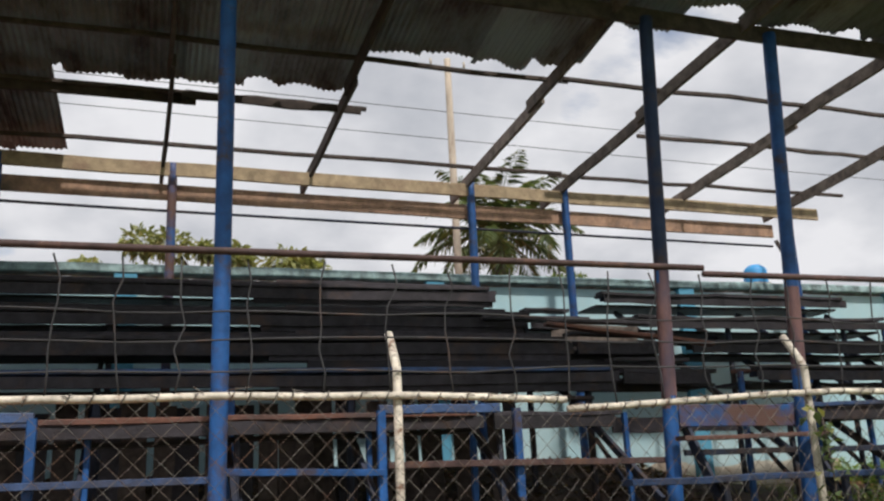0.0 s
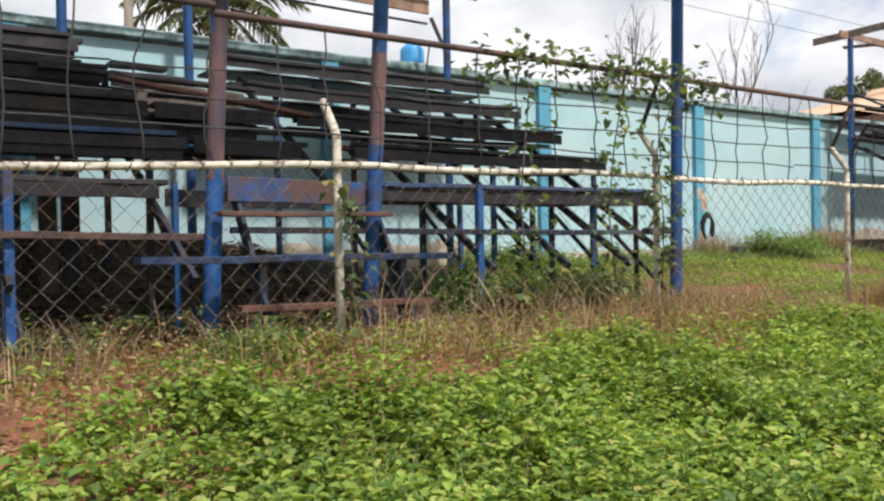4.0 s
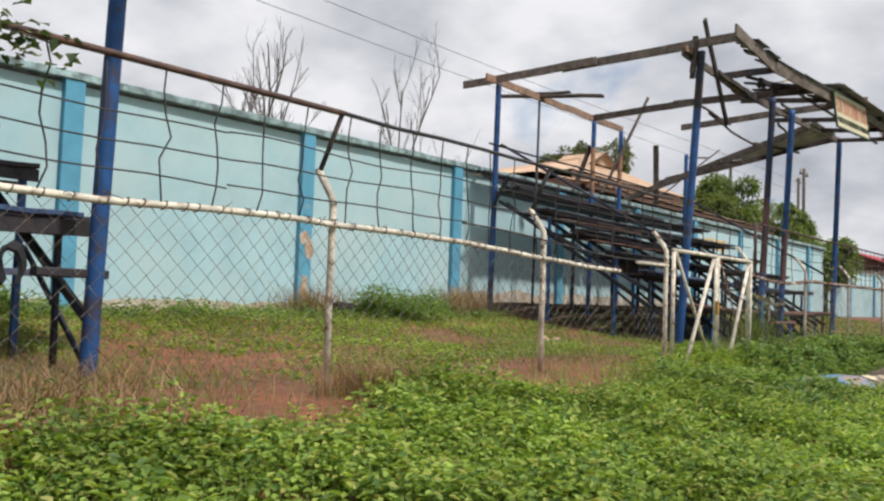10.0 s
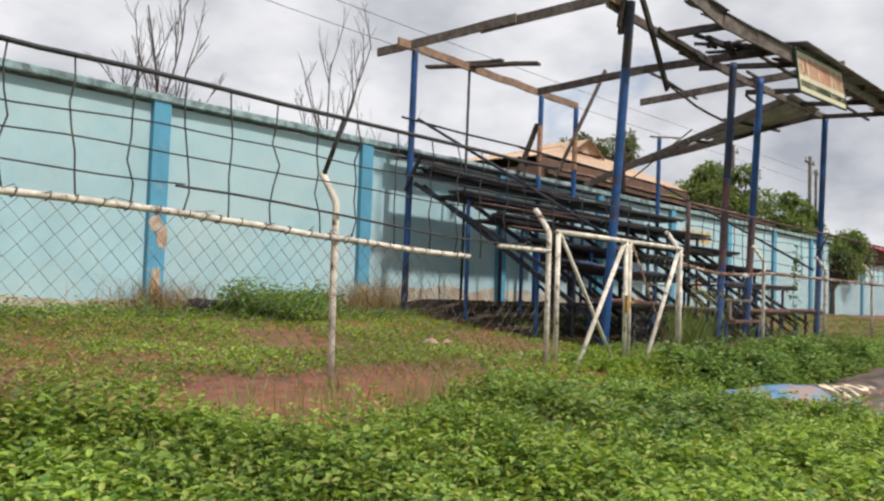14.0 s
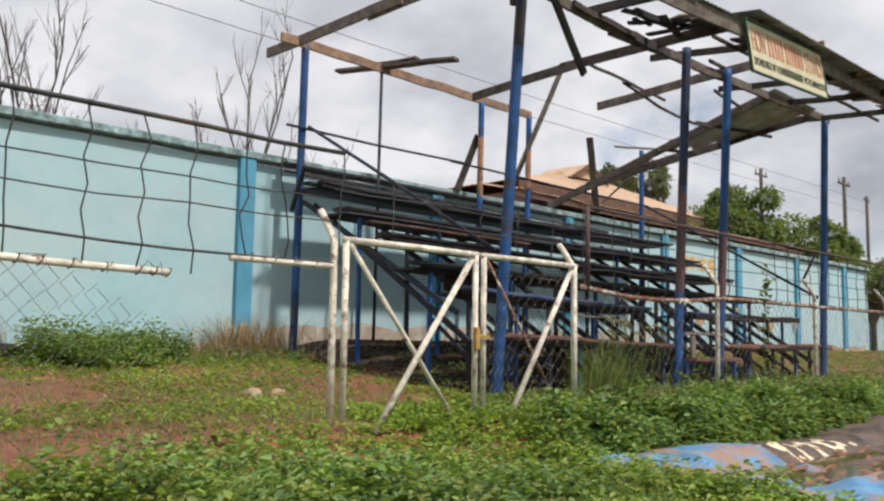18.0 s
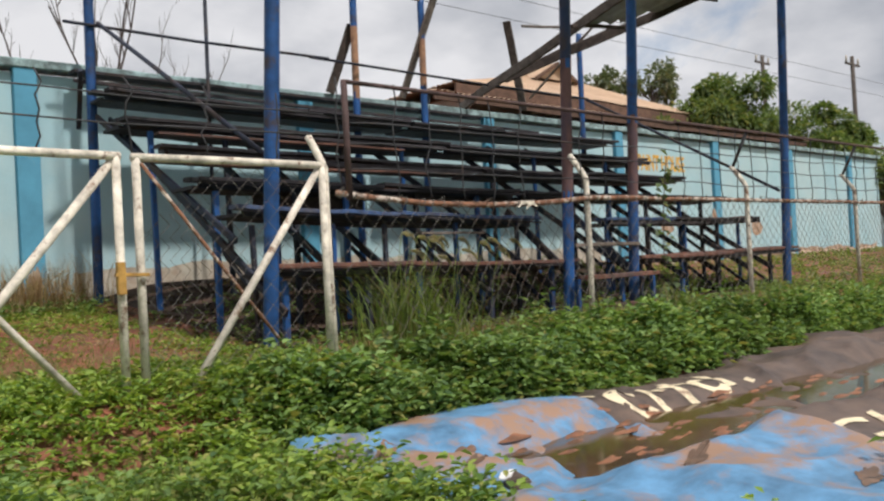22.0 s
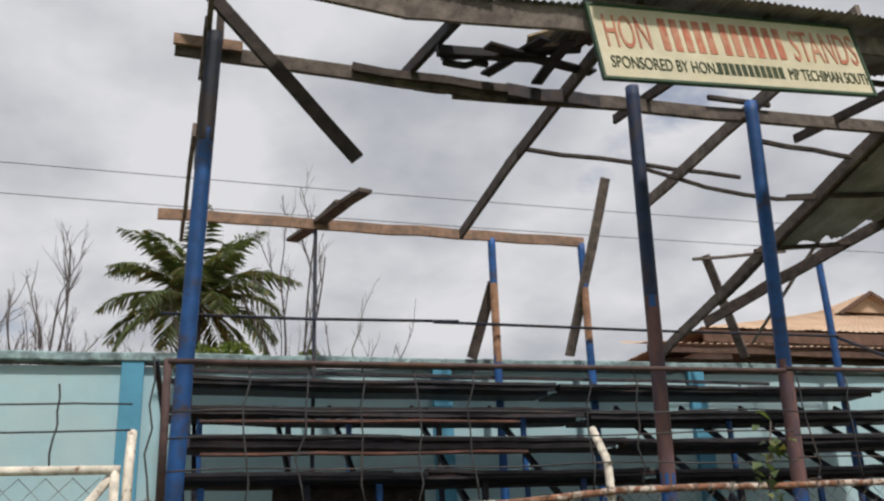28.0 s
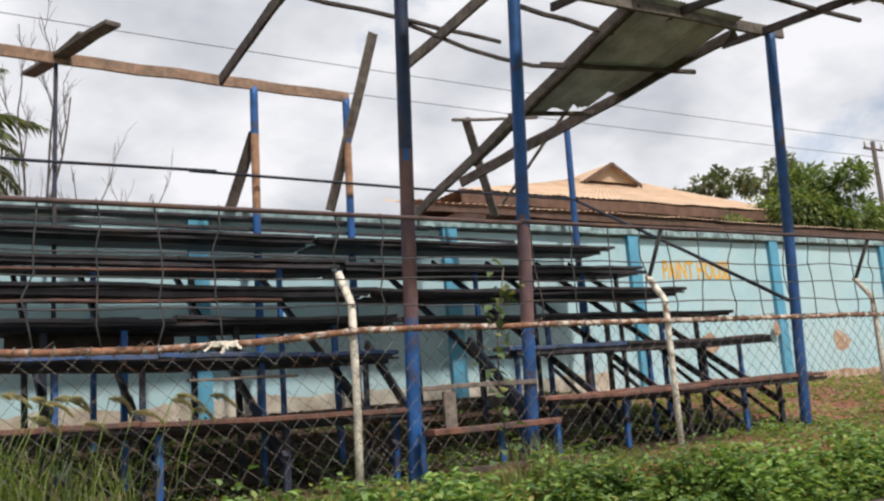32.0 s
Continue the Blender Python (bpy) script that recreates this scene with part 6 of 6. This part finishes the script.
M["tank"] = mat("blue_plastic", (0.05, 0.30, 0.62), 0.5, var=0.1)
water_tank()

# ---- wall details ----
M["orange"] = mat("faded_orange_lettering", (0.66, 0.38, 0.07), 0.85, var=0.15, scale=4, second=(0.52, 0.60, 0.50), cover=0.27, soft=0.2, scale2=5)
M["plinth"] = mat("bare_render", (0.50, 0.47, 0.39), 0.95, var=0.15, scale=2, second=(0.34, 0.24, 0.17), cover=0.42, soft=0.25, scale2=1.4, bump=0.4)
M["stain"] = mat("exposed_brown_render", (0.40, 0.27, 0.18), 0.95, var=0.2, scale=3, second=(0.48, 0.52, 0.48), cover=0.4, soft=0.2, scale2=3, bump=0.4)


def wall_details():
    w = thing("trim", "orange painted lettering on the blue wall", "wall lettering", kind="structure")
    up = Matrix.Translation((43.55, WALL_Y - 0.004, 3.40)) @ Matrix.Rotation(radians(90), 4, "X")
    text_part("PAINT HOUSE", 0.66, up, M["orange"], w, stretch=0.62, bold=0.018)
    b = thing("baseboard", "bare render band along the foot of the wall", "plinth", kind="structure")
    for x0, x1, zt, m in ((-12, 13.5, 0.95, "plinth"), (27.0, 41.5, 1.15, "plinth"), (13.5, 27.0, 0.72, "plinth"), (41.5, 61.4, 0.75, "stain")):
        n = int((x1 - x0) / 0.12)
        vs, fs = [], []
        for i in range(n + 1):
            x = x0 + (x1 - x0) * i / n
            t = zt + 0.16 * noise.noise(Vector((x * 0.9, 0, 2))) + 0.06 * noise.noise(Vector((x * 5, 0, 4)))
            for y in (WALL_Y - 0.006, WALL_Y + 0.01):
                vs += [(x, y, 0.1), (x, y, t)]
        for i in range(n):
            o = i * 4
            fs += [(o, o + 4, o + 5, o + 1), (o + 1, o + 5, o + 7, o + 3)]
        mesh_ob("render_band", vs, fs, M[m], b)
    for x, z, s in ((20.95, 1.0, 0.45), (21.05, 1.9, 0.3), (26.35, 0.9, 0.4), (50.6, 1.6, 0.4), (47.6, 2.0, 0.3), (45.0, 1.7, 0.35), (20.9, 2.15, 0.22), (53.0, 1.7, 0.35)):
        n = 18
        yy = WALL_Y - 0.13 if abs((x - 26.35) % 5.4) < 0.4 or abs((x - 26.35) % 5.4) > 5.0 else WALL_Y - 0.005
        hw = 0.16 if yy < WALL_Y - 0.1 else s * 1.3
        vs = [(x + 0.0, yy, z)] + [(x + hw * math.cos(2 * math.pi * k / n) * (0.75 + 0.5 * noise.noise(Vector((k * 0.9, x, z)))), yy, z + s * math.sin(2 * math.pi * k / n) * (0.75 + 0.5 * noise.noise(Vector((k * 0.8, z, x))))) for k in range(n)]
        mesh_ob("peeled_patch", vs, [(0, 1 + k, 1 + (k + 1) % n) for k in range(n)], M["stain"], b, "peeled paint patch")


wall_details()


def far_wall():
    w = thing("wall_east", "pale wall continuing beyond the corner", "wall", kind="structure")
    bar("wall_panel", (62.5, 16.6, 1.7), (128, 14.0, 1.7), 0.2, 3.6, M["wall"], w, bevel=0.01)
    for k in range(11):
        f = (k + 0.5) / 11
        bar("pilaster", (62.5 + 65.5 * f, 16.45 - 2.6 * f, -0.1), (62.5 + 65.5 * f, 16.45 - 2.6 * f, 3.55), 0.34, 0.16, M["pilaster"], w, up=(0, 1, 0))
    bar("coping", (62.5, 16.6, 3.55), (128, 14.0, 3.55), 0.3, 0.14, M["coping"], w, segs=40, jitter=0.012)
    bar("return_wall", (61.9, 15.4, 2.1), (62.5, 16.6, 2.1), 0.2, 4.4, M["wall"], w, bevel=0.01)


far_wall()

# ---- tarpaulins, water and debris at the edge of the field ----
M["tarpblue"] = mat("blue_tarpaulin", (0.105, 0.245, 0.41), 0.5, var=0.22, scale=3.5, second=(0.31, 0.195, 0.135), cover=0.472, soft=0.13, scale2=1.5, bump=0.5, bscale=6, spec=0.4)
M["tarpdark"] = mat("dark_brown_tarpaulin", (0.085, 0.067, 0.06), 0.6, var=0.25, scale=2.5, second=(0.18, 0.125, 0.095), cover=0.44, soft=0.25, scale2=1.0, bump=0.4, bscale=9, spec=0.3)
M["tarpletter"] = mat("cream_tarp_lettering", (0.74, 0.64, 0.44), 0.6, var=0.1, scale=3, second=(0.30, 0.21, 0.15), cover=0.41, soft=0.12, scale2=4.5)
M["mud"] = mat("muddy_water", (0.075, 0.046, 0.020), 0.06, var=0.2, scale=1.2, second=(0.14, 0.075, 0.035), cover=0.42, soft=0.3, scale2=0.8, bump=0.03, bscale=3, spec=0.6)
M["wetmud"] = mat("wet_brown_mud", (0.17, 0.10, 0.062), 0.35, var=0.25, scale=4, second=(0.08, 0.05, 0.03), cover=0.45, soft=0.3, scale2=3, bump=0.2)
M["stone"] = mat("brown_stone", (0.085, 0.062, 0.05), 0.9, var=0.25, scale=8, bump=0.6)
M["whiterag"] = mat("white_plastic", (0.75, 0.75, 0.74), 0.5, var=0.06)
M["blackrag"] = mat("black_cloth", (0.012, 0.012, 0.014), 0.8, var=0.2)


def tarp_z(x, y):
    ditch = smooth01(0.85, 0.45, abs(y - 4.55 + 0.07 * (x - 30)))
    z = -0.60 - 0.17 * ditch * smooth01(25.9, 26.8, x)
    side = abs(y - 4.55 + 0.07 * (x - 30))
    z += 0.07 * smooth01(0.7, 1.0, side) * smooth01(1.7, 1.2, side)
    z += 0.05 * noise.noise(Vector((x * 0.9 + y * 0.4, y * 1.4, 1)))
    for k, (cx, cy, f, h) in enumerate(((1.0, 0.5, 0.5, 0.10), (-0.55, 1.0, 0.6, 0.075), (1.0, -0.9, 1.0, 0.03), (0.3, 1.0, 1.8, 0.012))):
        u = (cx * x + cy * y) * f + 0.8 * noise.noise(Vector((x * 0.5, y * 0.5, 3 + k)))
        v = (cy * x - cx * y) * f * 0.35
        z += h * max(0.0, 1 - 4.2 * abs(noise.noise(Vector((u, v, 11 + 5 * k))))) ** 1.2   # creased ridges
    z += 0.010 * noise.noise(Vector((x * 7, y * 7, 2)))
    return z


def tarp(name, x0, x1, y0, y1, edges, material, label, lift=0.0, step=0.06):
    nx, ny = int((x1 - x0) / step), int((y1 - y0) / step)
    vs, fs = [], []
    for i in range(nx + 1):
        for j in range(ny + 1):
            u, v = i / nx, j / ny
            y = y0 + (y1 - y0) * v
            xl = x0 + 0.35 * noise.noise(Vector((y * 0.9, 3, x0)))
            xr = x1 + edges * noise.noise(Vector((y * 0.8, 8, x1)))
            x = xl + (xr - xl) * u
            yy = y + 0.25 * noise.noise(Vector((x * 0.7, v, x0))) * (2 * v - 1)
            vs.append((x, yy, tarp_z(x, yy) + lift))
    for i in range(nx):
        for j in range(ny):
            fs.append((i * (ny + 1) + j, (i + 1) * (ny + 1) + j, (i + 1) * (ny + 1) + j + 1, i * (ny + 1) + j + 1))
    return tagged(mesh_ob(name, vs, fs, material, smooth=True), label, "tarpaulin", "tarpaulins")


tarp("tarpaulin", 25.45, 28.15, 1.4, 6.75, 0.25, M["tarpblue"], "crumpled blue tarpaulin with mud stains on the ground", 0.022)
dark_tarp = tarp("tarpaulin", 27.8, 38.0, 2.0, 6.75, 0.6, M["tarpdark"], "dark brown tarpaulin banner lying on the ground")


def tarp_letters():
    """Painted cream lettering lying on the dark tarpaulin."""
    ob = text_part("GUEST", 0.86, Matrix.Identity(4), M["tarpletter"], dark_tarp, depth=0.0, stretch=1.0)
    bm = bmesh.new()
    bm.from_mesh(ob.data)
    bmesh.ops.triangulate(bm, faces=bm.faces)
    for i in range(5):
        bmesh.ops.subdivide_edges(bm, edges=[e for e in bm.edges if e.calc_length() > 0.07], cuts=1)
        bmesh.ops.triangulate(bm, faces=bm.faces)
    for v in bm.verts:
        x, y = 27.86 + v.co.x * 1.08 + v.co.y * 0.5, 2.9 + v.co.y * 0.9 - 0.11 * v.co.x
        v.co = (x, y, tarp_z(x, y) + 0.009)
    bm.to_mesh(ob.data)
    bm.free()
    # worn lettering of the upper line: plain strokes
    def stroke(pts, w):
        vs, fs = [], []
        n = len(pts)
        pts = [(28.25 + 0.9 * (x - 28.1), 5.52 + 0.8 * (y - 5.5)) for x, y in pts]
        w *= 0.85
        for i, (x, y) in enumerate(pts):
            a, b = pts[max(0, i - 1)], pts[min(n - 1, i + 1)]
            t = Vector((b[0] - a[0], b[1] - a[1], 0)).normalized()
            s = Vector((-t.y, t.x, 0)) * w * (0.8 + 0.4 * random.random())
            for q in (-1, 1):
                px, py = x + s.x * q, y + s.y * q
                vs.append((px, py, tarp_z(px, py) + 0.009))
        for i in range(n - 1):
            fs.append((2 * i, 2 * i + 2, 2 * i + 3, 2 * i + 1))
        mesh_ob("stroke", vs, fs, M["tarpletter"], dark_tarp)
    arc = lambda cx, cy, rx, ry, a0, a1: [(cx + rx * math.cos(radians(a)), cy + ry * math.sin(radians(a))) for a in np.linspace(a0, a1, 12)]
    line = lambda x0, y0, x1, y1: [(x0 + (x1 - x0) * f, y0 + (y1 - y0) * f) for f in np.linspace(0, 1, 7)]
    stroke(line(28.1, 5.95, 28.35, 5.75), 0.05)
    stroke(arc(28.62, 5.42, 0.24, 0.26, 30, 330), 0.07)
    stroke(line(28.95, 5.1, 29.15, 5.72), 0.06)
    stroke(arc(29.2, 5.5, 0.2, 0.2, 120, 10), 0.06)
    stroke(line(29.5, 5.15, 29.72, 5.85), 0.07)
    stroke(line(29.5, 5.7, 29.95, 5.62), 0.05)
    stroke(arc(30.15, 5.4, 0.2, 0.22, 60, 330), 0.07)
    stroke(line(30.4, 5.2, 30.62, 6.05), 0.07)
    stroke(line(30.85, 5.25, 31.0, 5.3), 0.07)


tarp_letters()
vs, fs = [], []
for i in range(61):
    x = 26.3 + 11.4 * i / 60
    c = 4.55 - 0.07 * (x - 30)
    w = 1.1 * smooth01(26.1, 27.3, x) + 0.05
    vs += [(x, c - w, -0.62), (x, c + w, -0.62)]
    if i:
        fs.append((2 * i - 2, 2 * i, 2 * i + 1, 2 * i - 1))
tagged(mesh_ob("water", vs, fs, M["mud"]), "still muddy rainwater pooled along the tarpaulin", "water", kind="structure")

M["redmud"] = mat("red_mud_clods", (0.26, 0.115, 0.06), 0.55, var=0.3, scale=6, second=(0.12, 0.07, 0.045), cover=0.45, soft=0.2, scale2=5, bump=0.5, bscale=30)


def mud_clods(n):
    """Low clods of red mud and wet leaves standing out of the shallow water."""
    vs, fs = [], []
    for i in range(n):
        x = 26.9 + 5.2 * random.random() ** 1.3
        y = 4.55 - 0.07 * (x - 30) + random.choice((-1, 1)) * random.uniform(0.05, 0.85)
        r, k0 = random.uniform(0.03, 0.15), len(vs)
        z = max(-0.625, tarp_z(x, y) - 0.005)
        vs.append((x, y, z + 0.012 + 0.12 * r))
        for k in range(11):
            a = 2 * math.pi * k / 11
            q = r * random.uniform(0.55, 1.25)
            vs.append((x + 1.7 * q * math.cos(a), y + 0.55 * q * math.sin(a), z - 0.01))
            fs.append((k0, k0 + 1 + k, k0 + 1 + (k + 1) % 11))
    tagged(mesh_ob("mud_clods", vs, fs, M["redmud"], smooth=True), "red mud clods and leaves in the shallow water", "mud", kind="stuff")


mud_clods(95)


def lump(name, x, y, z, rx, ry, rz, material, label, category, seed):
    bm = bmesh.new()
    bmesh.ops.create_icosphere(bm, subdivisions=3, radius=1)
    for v in bm.verts:
        k = 1 + 0.35 * noise.noise(v.co * 1.6 + Vector((seed, 0, 0)))
        v.co = Vector((x + v.co.x * rx * k, y + v.co.y * ry * k, z + max(-0.6, v.co.z) * rz * k))
    me = bpy.data.meshes.new(name)
    bm.to_mesh(me)
    bm.free()
    me.polygons.foreach_set("use_smooth", [True] * len(me.polygons))
    me.materials.append(material)
    return tagged(new(name, me), label, category)


lump("stone", 25.95, 4.42, tarp_z(25.95, 4.42) + 0.04, 0.095, 0.08, 0.075, M["stone"], "flat brown stone on the tarpaulin", "stone", 1)
lump("plastic_bag", 25.92, 4.47, tarp_z(25.95, 4.42) + 0.10, 0.085, 0.035, 0.035, M["whiterag"], "scrap of white plastic on a stone", "litter", 5)
lump("tyre_scrap", 21.6, 14.6, 0.62, 0.4, 0.2, 0.16, M["blackrag"], "dark rubbish heap at the wall foot", "litter", 9)
lump("stone", 23.7, 10.75, ground_z(23.7, 10.75) + 0.02, 0.16, 0.12, 0.08, M["stain"], "brown stone on the red soil", "stone", 3)
lump("stone", 24.1, 10.7, ground_z(24.1, 10.7) + 0.02, 0.12, 0.09, 0.06, M["stain"], "brown stone on the red soil", "stone", 4)
lump("stone", 23.97, 9.05, ground_z(23.97, 9.05) + 0.02, 0.1, 0.07, 0.05, M["plaster"], "pale stone on the red soil", "stone", 6)
for i in range(14):
    lump("rubble", 52 + i * 0.62 + random.uniform(-0.2, 0.2), 15.0 + random.uniform(-0.2, 0.1), 0.52, 0.2, 0.16, 0.12, M["stain"], "broken brick rubble at the wall foot", "rubble", 20 + i)


def rag():
    r = thing("black_rag", "black rag caught on the chain-link fence", "rag")
    vs, fs = [], []
    for i in range(9):
        a = i / 8 * 5.2 - 0.9
        for w in (-0.075, 0.06 + 0.02 * math.sin(i * 2.1)):
            vs.append((11.10 + 0.075 * math.cos(a) + w * 0.5, 7.46 + w * 0.6, 1.12 + 0.13 * math.sin(a) + w * 0.4))
    for i in range(8):
        fs.append((2 * i, 2 * i + 2, 2 * i + 3, 2 * i + 1))
    ob = mesh_ob("cloth", vs, fs, M["blackrag"], r)
    md = ob.modifiers.new("thick", "SOLIDIFY")
    md.thickness = 0.03


rag()


def puddle(x, y, rx, ry, seed):
    n = 40
    vs, fs = [(x, y, tarp_z(x, y) + 0.03)], []
    for k in range(n):
        a = 2 * math.pi * k / n
        q = 0.6 + 0.7 * abs(noise.noise(Vector((math.cos(a) * 1.4 + seed, math.sin(a) * 1.4, seed))))
        px, py = x + rx * q * math.cos(a), y + ry * q * math.sin(a) + 0.3 * rx * q * math.cos(a)
        vs.append((px, py, tarp_z(px, py) + 0.027))
    for k in range(n):
        fs.append((0, 1 + k, 1 + (k + 1) % n))
    tagged(mesh_ob("water", vs, fs, M["wetmud"], smooth=True), "small muddy puddle in a fold of the tarpaulin", "water", kind="structure")


for q in ((26.35, 5.35, 0.26, 0.10, 1), (26.0, 4.85, 0.24, 0.07, 2), (25.8, 5.6, 0.18, 0.09, 3), (26.85, 3.65, 0.34, 0.08, 4), (27.25, 2.7, 0.22, 0.1, 6)):
    puddle(*q)
